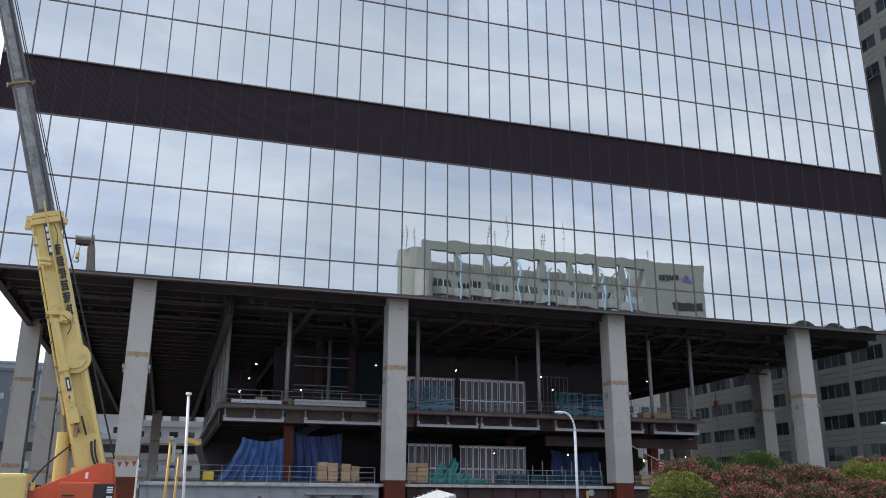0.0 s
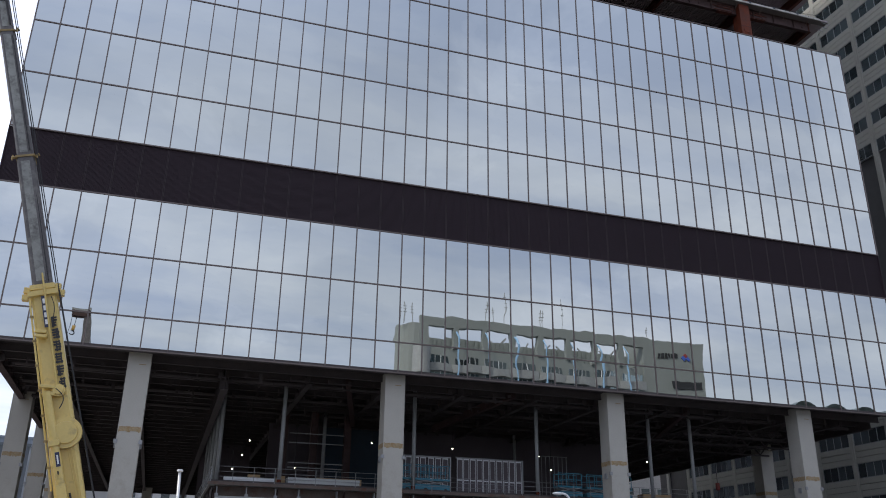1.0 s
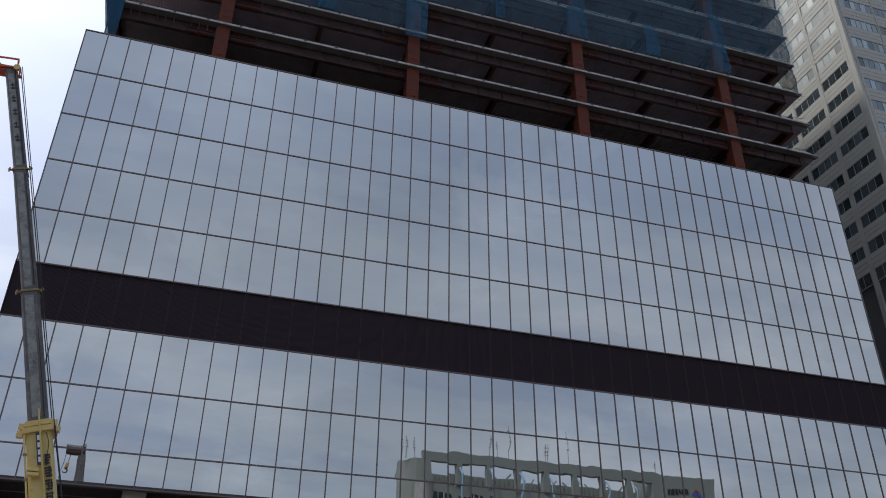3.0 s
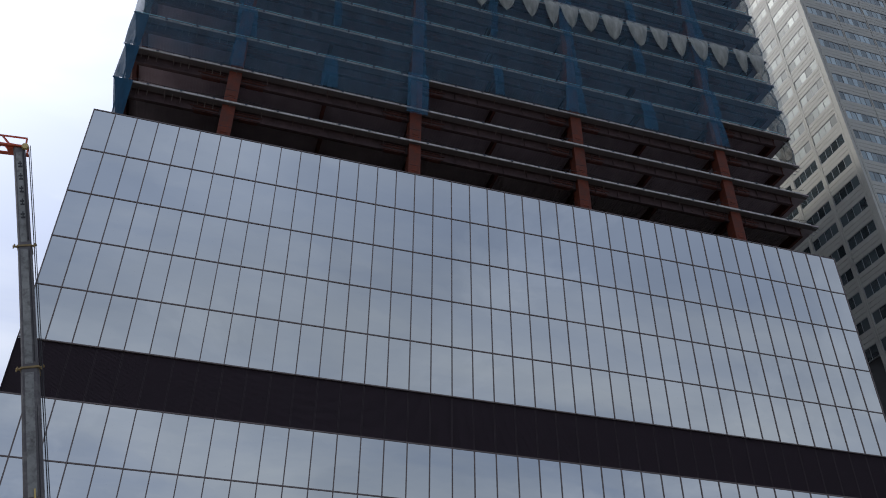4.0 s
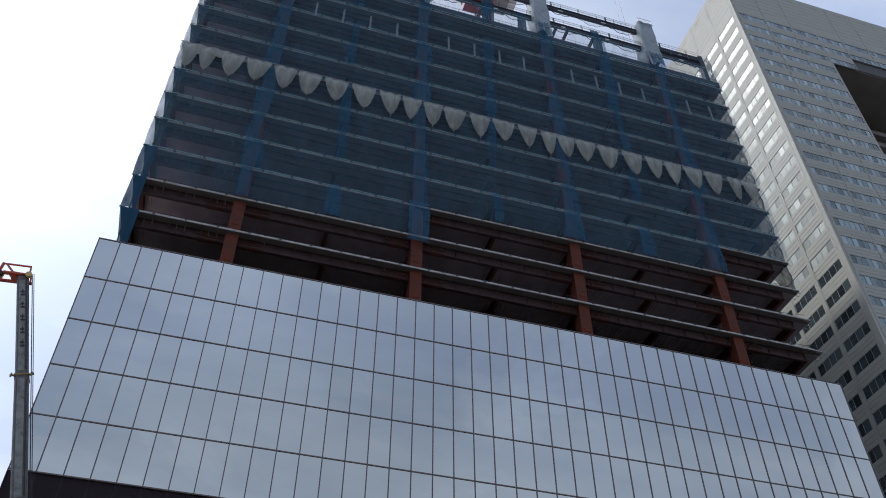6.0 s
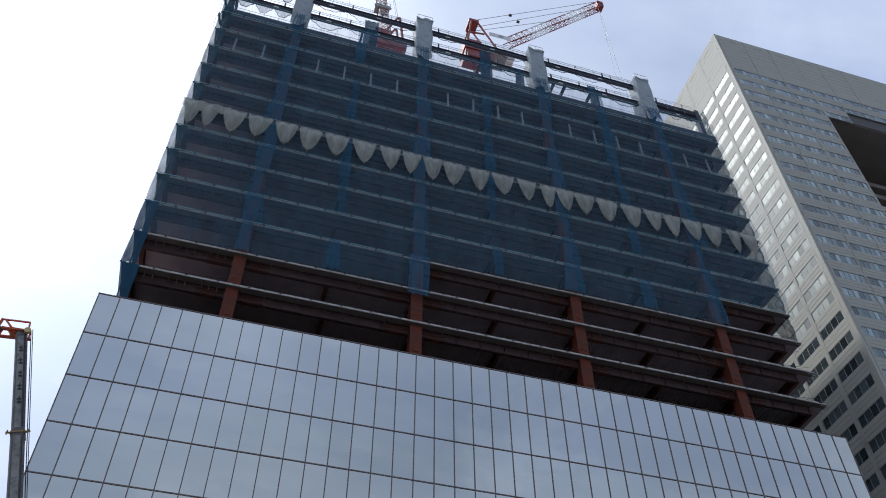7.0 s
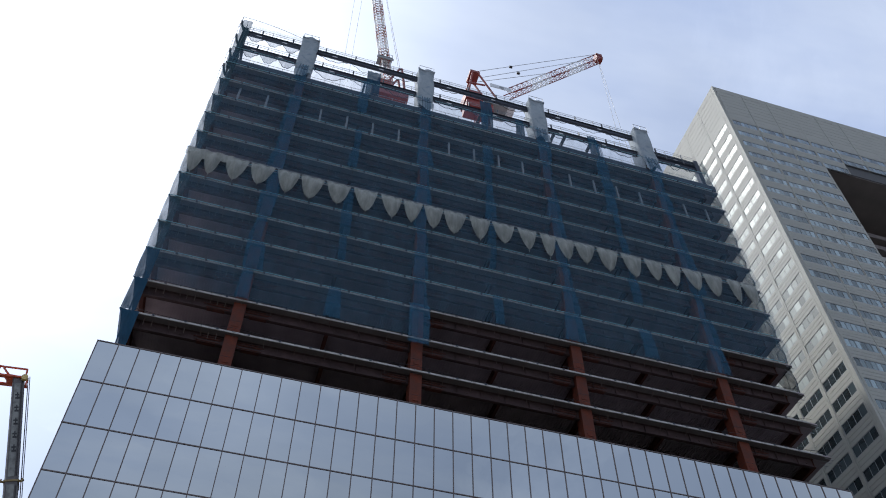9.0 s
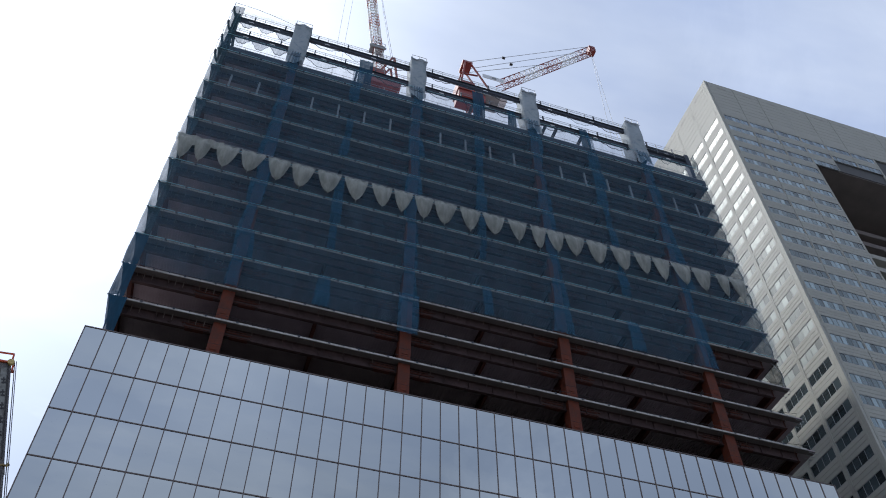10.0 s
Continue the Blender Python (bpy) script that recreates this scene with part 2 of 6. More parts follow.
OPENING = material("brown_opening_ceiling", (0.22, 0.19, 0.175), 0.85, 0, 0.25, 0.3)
BATTEN = material("pale_teal_batten", (0.25, 0.47, 0.52), 0.7, 0, 0.25, 0.8)
# core wall tone raised and tinted to carry the veil over dark floors
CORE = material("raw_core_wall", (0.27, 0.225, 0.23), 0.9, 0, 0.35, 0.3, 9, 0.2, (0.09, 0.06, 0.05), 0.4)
# deep interior shade as a colour, lifted towards purple for lens veil
VOID = material("interior_shade", (0.12, 0.10, 0.11), 0.9, 0, 0.3, 0.3)
WOOD = material("plywood", (0.40, 0.27, 0.14), 0.75, 0, 0.25, 1.5, 14, 0.2, by_piece=0.2)
TEAL = material("teal_sheeting", (0.025, 0.23, 0.20), 0.5, 0, 0.3, 1.5, 10, 0.4)
LIFTBLUE = material("lift_blue_paint", (0.04, 0.20, 0.28), 0.45, 0, 0.2, 1.5)
ASPHALT = material("asphalt", (0.125, 0.12, 0.115), 0.9, 0, 0.3, 0.5, 30, 0.4)
PALEWALL = material("pale_plaster_wall", (0.52, 0.53, 0.52), 0.8, 0, 0.1, 0.1, 5, 0.1)
MIDWALL = material("grey_panel_wall", (0.27, 0.29, 0.28), 0.7, 0, 0.1, 0.1, 5, 0.1)
TOWERGLASS = material("distant_blue_grey_wall", (0.13, 0.15, 0.17), 0.6, 0.0, 0.15, 0.1)
# distance haze is mixed into this wall's pale blue
HAZYWALL = material("hazy_blue_grey_wall", (0.24, 0.28, 0.33), 0.6, 0.0, 0.1, 0.1)
HQWALL = material("grey_tiled_wall", (0.225, 0.245, 0.235), 0.7, 0, 0.12, 0.1, 5, 0.1)
OCHRE = material("dull_ochre_collar", (0.30, 0.215, 0.085), 0.6, 0, 0.4, 3.0, 15, 0.2)
PIPEBLUE = material("pale_blue_pipe", (0.25, 0.42, 0.62), 0.5, 0, 0.1)
VAULT = material("green_grey_vault_roof", (0.30, 0.36, 0.34), 0.4, 0.3, 0.15)
LAMP = bpy.data.materials.new("lit_bulb")
LAMP.use_nodes = True
LAMP.node_tree.nodes["Principled BSDF"].inputs["Emission Color"].default_value = (1, 0.86, 0.58, 1)
LAMP.node_tree.nodes["Principled BSDF"].inputs["Emission Strength"].default_value = 16.0


# ---------------------------------------------------------------- mesh helpers
def box(bm, x0, x1, y0, y1, z0, z1):
    vs = [bm.verts.new(c) for c in ((x0, y0, z0), (x1, y0, z0), (x1, y1, z0), (x0, y1, z0), (x0, y0, z1), (x1, y0, z1), (x1, y1, z1), (x0, y1, z1))]
    for f in ((3, 2, 1, 0), (4, 5, 6, 7), (0, 1, 5, 4), (1, 2, 6, 5), (2, 3, 7, 6), (3, 0, 4, 7)):
        bm.faces.new([vs[i] for i in f])


def bar(bm, a, b, w, h=None, sides=0):
    """A bar from a to b: square w x h, or round with that many sides and diameter w."""
    a, b = Vector(a), Vector(b)
    d = (b - a).normalized()
    side = d.cross(Vector((0, 0, 1)))
    if side.length < 1e-3:
        side = Vector((1, 0, 0))
    side.normalize()
    up = side.cross(d).normalized()
    h = w if h is None else h
    if sides:
        ring = [(math.cos(2 * math.pi * k / sides) * w / 2, math.sin(2 * math.pi * k / sides) * w / 2) for k in range(sides)]
    else:
        ring = [(-w / 2, -h / 2), (w / 2, -h / 2), (w / 2, h / 2), (-w / 2, h / 2)]
    p = [bm.verts.new(a + side * u + up * v) for u, v in ring]
    q = [bm.verts.new(b + side * u + up * v) for u, v in ring]
    k = len(ring)
    for i in range(k):
        bm.faces.new((p[i], p[(i + 1) % k], q[(i + 1) % k], q[i]))
    bm.faces.new(p[::-1])
    bm.faces.new(q)


def loft(bm, rings, caps=True):
    """Skin closed rings of points, one after another."""
    rows = [[bm.verts.new(c) for c in r] for r in rings]
    for a, b in zip(rows, rows[1:]):
        for i in range(len(a)):
            j = (i + 1) % len(a)
            bm.faces.new((a[i], a[j], b[j], b[i]))
    if caps:
        bm.faces.new(rows[0][::-1])
        bm.faces.new(rows[-1])


def sheet(bm, grid):
    rows = [[bm.verts.new(c) for c in r] for r in grid]
    for a, b in zip(rows, rows[1:]):
        for i in range(len(a) - 1):
            bm.faces.new((a[i], a[i + 1], b[i + 1], b[i]))


def mesh_of(name, bm, mat, smooth=False, bevel=0.0):
    bmesh.ops.recalc_face_normals(bm, faces=bm.faces)
    if bevel:
        bmesh.ops.bevel(bm, geom=list(bm.edges), offset=bevel, segments=2, affect="EDGES", profile=0.6)
    me = bpy.data.meshes.new(name)
    bm.to_mesh(me)
    bm.free()
    me.materials.append(mat)
    if smooth:
        for p in me.polygons:
            p.use_smooth = True
    return me


def part(name, bm, mat, parent=None, label="", smooth=False, bevel=0.0):
    ob = new(name, bm if isinstance(bm, bpy.types.Mesh) else mesh_of(name, bm, mat, smooth, bevel))
    if parent:
        ob.parent = parent
    return tagged(ob, label) if label else ob


def boxes(name, mat, parent, *lots, label="", bevel=0.0):
    bm = bmesh.new()
    for b in lots:
        box(bm, *b)
    return part(name, bm, mat, parent, label, bevel=bevel)


def thing(name, label, category, at=(0, 0, 0), group="", kind=""):
    e = new(name)
    e.location = at
    e.empty_display_size = 0.2
    return tagged(e, label, category, group, kind)


def ibeam(bm, axis, a, b, u, v, h, w, tf=0.03, tw=0.02):
    """An I-section lying along x or y, from a to b, centred at u across, its top at v."""
    f, t = w / 2, tw / 2
    prof = [(-f, 0), (f, 0), (f, -tf), (t, -tf), (t, tf - h), (f, tf - h), (f, -h), (-f, -h), (-f, tf - h), (-t, tf - h), (-t, -tf), (-f, -tf)]
    if axis == "x":
        loft(bm, [[(x, u + p, v + q) for p, q in prof] for x in (a, b)])
    else:
        loft(bm, [[(u + p, y, v + q) for p, q in prof] for y in (a, b)])


# ---------------------------------------------------------------- the tower under construction
FACE = 59.55                   # plane of the curtain wall
X0, PANEL, COLS = -13.34, 1.8, 42
X1 = X0 + PANEL * COLS
ROWS_UP = (31.7, 36.2, 40.65, 45.15, 49.65, 54.16)
ROWS_LOW = (16.3, 18.6, 22.95, 27.35)
SX0, SX1 = X0 + 1.35, X1 - 1.35     # sides of the raised underside, set in from the glass
COLUMN_X = (-2.54, 15.46, 33.46, 51.46)

ground = boxes("ground", ASPHALT, None, (-2500, 2500, -2500, 2500, -0.5, 0.0))
tagged(ground, "grey asphalt street and yard reaching into the distance", "ground", kind="structure")


def curtain_wall(name, rows, label):
    wall = thing(name, label, "curtain wall", kind="structure")
    shapes = {}
    for a, b in zip(rows, rows[1:]):
        bm = bmesh.new()
        box(bm, -PANEL / 2 + 0.03, PANEL / 2 - 0.03, 0, 0.03, 0.03, b - a - 0.03)
        shapes[a] = mesh_of("pane", bm, GLASS)
    for i in range(COLS):
        for a in rows[:-1]:
            p = part("pane", shapes[a], None, wall)
            p.location = (X0 + PANEL * (i + 0.5), FACE, a)
            p.rotation_euler = (random.gauss(0, 0.0005), 0, random.gauss(0, 0.0006))
    bm = bmesh.new()
    box(bm, -0.04, 0.04, -0.06, 0.12, rows[0], rows[-1])
    upright = mesh_of("mullion", bm, MULLION)
    for i in range(COLS + 1):
        part("mullion", upright, None, wall).location = (X0 + PANEL * i, FACE, 0)
    for z in rows:
        t = boxes("transom", MULLION, wall, (X0 - 0.05, X1 + 0.05, FACE - 0.05, FACE + 0.1, z - 0.048, z + 0.048))
    return wall


curtain_wall("curtain_wall_upper", ROWS_UP, "mirrored blue-grey glass curtain wall above the dark band")
curtain_wall("curtain_wall_lower", ROWS_LOW, "mirrored blue-grey glass curtain wall over the open base")

band = thing("louvre_band", "dark brown vertical louvre band between two glass walls", "louvre", kind="structure")
bm = bmesh.new()
for k in range(22):
    box(bm, 0.09 + k * 0.0765, 0.13 + k * 0.0765, 0.085, 0.12, ROWS_LOW[-1] + 0.05, ROWS_UP[0] - 0.05)
box(bm, 0.0, 1.8, 0.12, 0.16, ROWS_LOW[-1] + 0.05, ROWS_UP[0] - 0.05)
fins = mesh_of("louvre_panel", bm, LOUVRE)
for i in range(COLS):
    part("louvre_panel", fins, None, band).location = (X0 + PANEL * i, FACE, 0)
bm = bmesh.new()
for u in (-0.055, 0.03):
    box(bm, u, u + 0.025, 0.06, 0.12, ROWS_LOW[-1] + 0.05, ROWS_UP[0] - 0.05)
trim_mesh = mesh_of("joint_trim", bm, LOUVRETRIM)
for i in range(1, COLS):
    part("joint_trim", trim_mesh, None, band).location = (X0 + PANEL * i, FACE, 0)
boxes("end_cap", LOUVRE, band, (X0 - 0.06, X0, FACE - 0.03, FACE + 0.16, ROWS_LOW[-1] + 0.05, ROWS_UP[0] - 0.05), (X1, X1 + 0.06, FACE - 0.03, FACE + 0.16, ROWS_LOW[-1] + 0.05, ROWS_UP[0] - 0.05))

core = boxes("wall_backing", VOID, None, (X0 + 0.1, X1 - 0.1, FACE + 0.35, FACE + 0.6, 17.0, 54.0), (SX0, SX0 + 0.3, FACE + 0.6, 150, 17, 54), (SX1 - 0.3, SX1, FACE + 0.6, 150, 17, 54), (SX0, SX1, 150, 150.4, 17, 54))
tagged(core, "dark lining behind the glass of the tower", "wall", kind="structure")

# underside of the raised tower
soffit = thing("soffit", "dark steel underside of the raised tower with beams", "ceiling", kind="structure")
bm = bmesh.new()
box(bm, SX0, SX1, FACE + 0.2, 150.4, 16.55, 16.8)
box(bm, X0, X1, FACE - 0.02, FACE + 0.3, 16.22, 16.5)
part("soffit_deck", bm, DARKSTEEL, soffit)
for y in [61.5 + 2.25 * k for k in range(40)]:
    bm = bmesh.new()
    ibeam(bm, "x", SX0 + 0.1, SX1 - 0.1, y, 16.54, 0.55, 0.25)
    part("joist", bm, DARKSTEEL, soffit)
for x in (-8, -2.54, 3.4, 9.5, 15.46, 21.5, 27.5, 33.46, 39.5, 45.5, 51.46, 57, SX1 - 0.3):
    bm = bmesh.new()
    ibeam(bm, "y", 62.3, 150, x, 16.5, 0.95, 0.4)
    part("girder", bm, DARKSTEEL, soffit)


bm = bmesh.new()
ibeam(bm, "y", 60.2, 150, SX0 + 0.3, 16.3, 0.75, 0.5)
part("edge_girder", bm, BROWN, soffit, "rust-brown girder along the open side")
bm = bmesh.new()
ibeam(bm, "x", SX0 + 0.1, SX1 - 0.1, 150.1, 16.5, 1.1, 0.5)
part("edge_girder", bm, DARKSTEEL, soffit)
lag = random.Random(11)
for y in [62.6 + 2.25 * k for k in range(24)]:
    bm = bmesh.new()
    for k in range(44):
        x = SX0 + 0.6 + 1.6 * k + lag.uniform(-0.4, 0.4)
        h = lag.choice((0.18, 0.3, 0.45))
        box(bm, x, x + lag.uniform(0.08, 0.3), y, y + 0.1, 16.0 - h, 16.05)
        if lag.random() < 0.3:
            bar(bm, (x, y, 15.8), (x + lag.uniform(0.8, 2.2), y, 15.8), 0.07)
    tagged(part("clamps", bm, DARKSTEEL, soffit), kind="stuff")


# great columns of the base
def base_column(x, y, top, width, label, bands=(11.2, 4.4)):
    c = thing("base_column", label, "column", (x, y, 0), "columns under the tower")
    w = width / 2
    bm = bmesh.new()
    box(bm, -w, w, -w, w, 3.2, top)
    part("shaft", bm, FIREPROOF, c, bevel=0.04)
    bm = bmesh.new()
    box(bm, -w, w, -w, w, 0, 3.19)
    part("foot", bm, PRIMER, c, "rust-red primed steel foot", bevel=0.03)
    drip = random.Random(int(x * 10) + int(y))
    for z in bands:
        bm = bmesh.new()
        box(bm, -w - 0.008, w + 0.008, -w - 0.008, w + 0.008, z - 0.12, z + 0.13)
        for q in range(15):
            u = -w + 0.1 * q
            box(bm, u, u + 0.1, -w - 0.01 - 0.001 * (q % 3), -w + 0.02, z - 0.12 - drip.choice((0.02, 0.03, 0.05, 0.05, 0.1)), z + 0.13 + drip.choice((0.01, 0.02, 0.04)))
            box(bm, -w - 0.01 - 0.001 * (q % 3), -w + 0.02, u, u + 0.1, z - 0.12 - drip.choice((0.02, 0.05, 0.08)), z + 0.13 + drip.choice((0.01, 0.03)))
        part("joint_band", bm, RUSTBAND, c, "rust-stained weld joint with drips")
    for u in (-w, w - 0.05):
        boxes("edge_seam", FIREPROOF, c, (u, u + 0.05, -w - 0.018, -w + 0.01, 3.25, top - 0.05))
    boxes("weld_mark", RUSTBAND, c, (w - 0.75, w - 0.3, -w - 0.012, -w + 0.01, top - 0.95, top - 0.9))
    for s in (-1, 1):
        for z in bands[:1]:
            bm = bmesh.new()
            box(bm, s * (w + 0.06) - 0.07, s * (w + 0.06) + 0.07, -0.15, 0.15, z - 1.15, z - 0.75)
            box(bm, s * (w + 0.03) - 0.12, s * (w + 0.03) + 0.12, -w - 0.08, -w + 0.02, z - 0.95, z - 0.7)
            part("lug", bm, GALV, c)
    return c


for x, bands in zip((-2.48, 15.55, 33.75, 51.85), ((11.2, 4.4), (11.2,), (10.9,), (10.6,))):
    base_column(x, 61.25, 16.5, 1.5, "tall pale grey square column with rust-stained joints", bands)
for x, y in ((-11.66, 77.0), (-11.5, 91.5), (-11.5, 106), (59.9, 77.0), (-2.1, 149.0)):
    base_column(x, y, 16.5, 1.5, "tall grey square column standing in the shade of the tower")

# ---- open floors above the glass
SLAB0, STOREY, FLOORS = 58.75, 4.46, 12
deck_bm = bmesh.new()
box(deck_bm, X0 + 0.7, X1 - 0.2, FACE + 0.5, FACE + 76, 0, 0.12)
for k in range(244):
    x = X0 + 0.9 + k * 0.3
    if x < X1 - 0.8:
        box(deck_bm, x, x + 0.13, FACE + 0.9, FACE + 14, -0.075, 0.0)
deck_mesh = mesh_of("floor_deck", deck_bm, DECKING)
# edge boards with a dark clip at each joint, over a plain cantilevered strip
lip = bmesh.new()
jut = random.Random(3)
for k in range(25):
    x = X0 + 0.6 + 2.95 * k
    d = jut.uniform(-0.015, 0.015)
    box(lip, x + 0.02, min(x + 2.93, X1 - 0.1), FACE + 0.42 + d, FACE + 0.49 + d, -0.07 + d, 0.14 + d)
lip_mesh = mesh_of("slab_edge", lip, SLABEDGE)
st = bmesh.new()
box(st, X0 + 0.7, X1 - 0.2, FACE + 0.5, FACE + 1.15, -0.09, -0.005)
strip_mesh = mesh_of("edge_strip", st, STRIP)
# deep edge beam with splice plates at the columns
eb = bmesh.new()
ibeam(eb, "x", X0 + 1.7, X1 - 2.2, FACE + 1.35, -0.08, 1.12, 0.38, 0.04)
for k in range(28):
    x = X0 + 2.6 + k * 2.55
    ring = [(x + 1.2 + 0.15 * math.cos(q * math.pi / 5), -0.66 + 0.15 * math.sin(q * math.pi / 5)) for q in range(10)]
    if k % 3 != 2:
        loft(eb, [[(u, y, v) for u, v in ring] for y in (FACE + 1.29, FACE + 1.335)])
    box(eb, x, x + 0.03, FACE + 1.17, FACE + 1.34, -1.15, -0.12)
edge_mesh = mesh_of("edge_beam", eb, BROWN)
sp = bmesh.new()
for c in COLUMN_X:
    for side in (-1, 1):
        for v, ln in ((-0.3, 2.0), (-0.52, 2.6), (-0.62, 2.2), (-0.95, 2.4)):
            u0, u1 = sorted((c + side * 0.72, c + side * (0.72 + ln)))
            box(sp, u0, u1, FACE + 1.26, FACE + 1.33, v - 0.035, v + 0.035)
        u0, u1 = sorted((c + side * 1.2, c + side * 2.9))
        box(sp, u0, u1, FACE + 1.13, FACE + 1.57, -1.235, -1.205)
splice_mesh = mesh_of("splice_bars", sp, RUSTDARK)
sk = bmesh.new()
for k in range(25):
    x = X0 + 2.1 + 2.95 * k
    bar(sk, (x, FACE + 0.56, -0.11), (x + 0.1, FACE + 1.16, -0.5), 0.06)
    if k < 3:
        for q in (0.75, 1.5):
            bar(sk, (x + q, FACE + 0.9, -0.1), (x + q, FACE + 1.1, -0.72), 0.08, sides=6)
strut_mesh = mesh_of("edge_struts", sk, WEATHERED)
jb = bmesh.new()
for x in [c + 9.0 * q for c in COLUMN_X for q in (0, 1)]:
    if x < X1 - 2:
        ibeam(jb, "y", FACE + 1.6, FACE + 29, x, -0.08, 0.95, 0.3)
ibeam(jb, "x", X0 + 1.8, X1 - 0.8, FACE + 14, -0.08, 0.95, 0.35)
for x in (X0 + 1.75, X1 - 2.2):
    ibeam(jb, "y", FACE + 1.2, FACE + 60, x, -0.08, 1.12, 0.38)
joist_mesh = mesh_of("floor_joists", jb, RUSTDARK)
hb = bmesh.new()
for k in range(25):
    x = X0 + 0.6 + 2.95 * k
    box(hb, x - 0.1, x + 0.12, FACE + 0.37, FACE + 0.41, 0.02, 0.17)
    box(hb, x + 1.4, x + 1.5, FACE + 0.38, FACE + 0.41, 0.08, 0.17)
clamp_mesh = mesh_of("edge_clips", hb, SLATESTEEL)
cb = bmesh.new()
for q in range(3):
    y, dz = FACE + 0.6 + 0.5 * q, 0.05 * (q % 3)
    bar(cb, (X1 - 1.0, y, -0.12 - dz), (X1 + 0.02 + 0.12 * (q % 2), y + 0.05, -0.2 - dz), 0.055)
corner_mesh = mesh_of("corner_bars", cb, GALV)
rb = bmesh.new()
anchors = [X0 + 1.0] + list(COLUMN_X) + [X1 - 0.6]
for u0, u1 in zip(anchors, anchors[1:]):
    for q in range(6):
        f0, f1 = q / 6, (q + 1) / 6
        bar(rb, (u0 + (u1 - u0) * f0, FACE + 0.56, 0.75 - 1.6 * f0 * (1 - f0)), (u0 + (u1 - u0) * f1, FACE + 0.56, 0.75 - 1.6 * f1 * (1 - f1)), 0.03)
rope_mesh = mesh_of("lifeline", rb, BLACK)
for k in range(FLOORS):
    z = SLAB0 + STOREY * k
    fl = thing("open_floor", "unfinished steel floor with a concrete edge and brown beams", "floor", (0, 0, z), "open floors", "structure")
    part("floor_deck", deck_mesh, None, fl)
    part("slab_edge", lip_mesh, None, fl)
    part("edge_beam", edge_mesh, None, fl)
    part("floor_joists", joist_mesh, None, fl)
    part("edge_clips", clamp_mesh, None, fl)
    part("edge_strip", strip_mesh, None, fl)
    part("splice_bars", splice_mesh, None, fl)
    part("edge_struts", strut_mesh, None, fl)
    part("corner_bars", corner_mesh, None, fl)
    if k < 3:
        part("lifeline", rope_mesh, None, fl)
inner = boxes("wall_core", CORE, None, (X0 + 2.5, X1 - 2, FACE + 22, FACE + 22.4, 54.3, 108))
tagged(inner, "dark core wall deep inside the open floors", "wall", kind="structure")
for x in COLUMN_X:
    c = thing("steel_column", "rust-red primed box column of the tower frame", "column", (x + 0.1, FACE + 1.35, 0), "tower columns")
    for k in range(FLOORS + 2):
        lo = 54.2 if k == 0 else SLAB0 + STOREY * (k - 1) + 0.13
        hi = SLAB0 + STOREY * k - 0.1 if k < FLOORS + 1 else 121.0
        if lo > 118:
            continue
        boxes("column_length", PRIMER, c, (-0.6, 0.6, -0.6, 0.6, lo, hi))
        if lo < 100:
            boxes("splice_plate", PRIMER, c, (-0.3, 0.3, -0.64, -0.605, lo + 1.0, lo + 1.35))
            boxes("weld_ring", BROWN, c, (-0.615, 0.615, -0.615, 0.615, lo + 1.72, lo + 1.77))


# ---- nets, sheets and the open top of the tower
nets = thing("safety_net", "dark blue mesh netting hung over the open floors", "netting")
EDGES = [X0 + 0.65] + [X0 + PANEL * i for i in (6, 11, 16, 21, 26, 31, 36)] + [X1 - 0.2]


def net_piece(name, mat, xa, xb, za, zb, y, belly, nx=10, nz=6, slack=0.06, parent=None):
    """A hung sheet that bellies out between its edges."""
    bm = bmesh.new()
    ph = random.uniform(0, 6)
    rows = []
    for j in range(nz + 1):
        v = j / nz
        rows.append([(xa + (xb - xa) * i / nx, y - belly * math.sin(math.pi * v) * (0.7 + 0.3 * math.sin(ph + i)) - slack * math.sin(ph * 2 + i * 1.7 + v * 3),
                      za + (zb - za) * v) for i in range(nx + 1)])
    sheet(bm, rows)
    return part(name, bm, mat, parent, smooth=True)


for j in range(8):
    xa, xb = EDGES[j], EDGES[j + 1]
    for k in range(1 if xa < 14 else 2, FLOORS):
        if xb > 60 and k == 2:
            continue
        net_piece("net_sheet", BLUENET, xa, xb, SLAB0 + STOREY * k + 0.12, SLAB0 + STOREY * (k + 1) + 0.12, FACE + 0.3, 0.18, parent=nets)

# gathered folds of net at the columns and half-way between them
for x, w in [(X0 + PANEL * i, 1.75 if i in (6, 16, 26, 36) else 1.25) for i in (6, 11, 16, 21, 26, 31, 36)]:
    low = 1 if x < 14 else 2
    for k in range(low, FLOORS):
        za, zb = SLAB0 + STOREY * k, SLAB0 + STOREY * (k + 1)
        if random.random() < (0.3 if w < 1.5 else 0.0):
            continue
        bm = bmesh.new()
        grow = random.uniform(0.55, 1.2)
        shift = random.uniform(-0.35, 0.35)
        flare = random.uniform(0.8, 1.5)
        rows = []
        for j in range(7):
            v = j / 6
            half = w / 2 * grow * (flare + (1 - flare) * v)
            rows.append([(x + shift * (1 - v) + half * (2 * i / 10 - 1), FACE + 0.12 - 0.14 * math.cos(i * 2.1 + k) - 0.15 * math.sin(math.pi * v), za + 0.1 + (zb - za) * v) for i in range(11)])
        sheet(bm, rows)
        part("net_fold", bm, BLUEFOLD, nets, "deeper blue gathered fold", smooth=True)
net_piece("net_fold", BLUEFOLD, 14.4, 16.6, 62.2, 67.9, FACE + 0.05, 0.35, parent=nets)
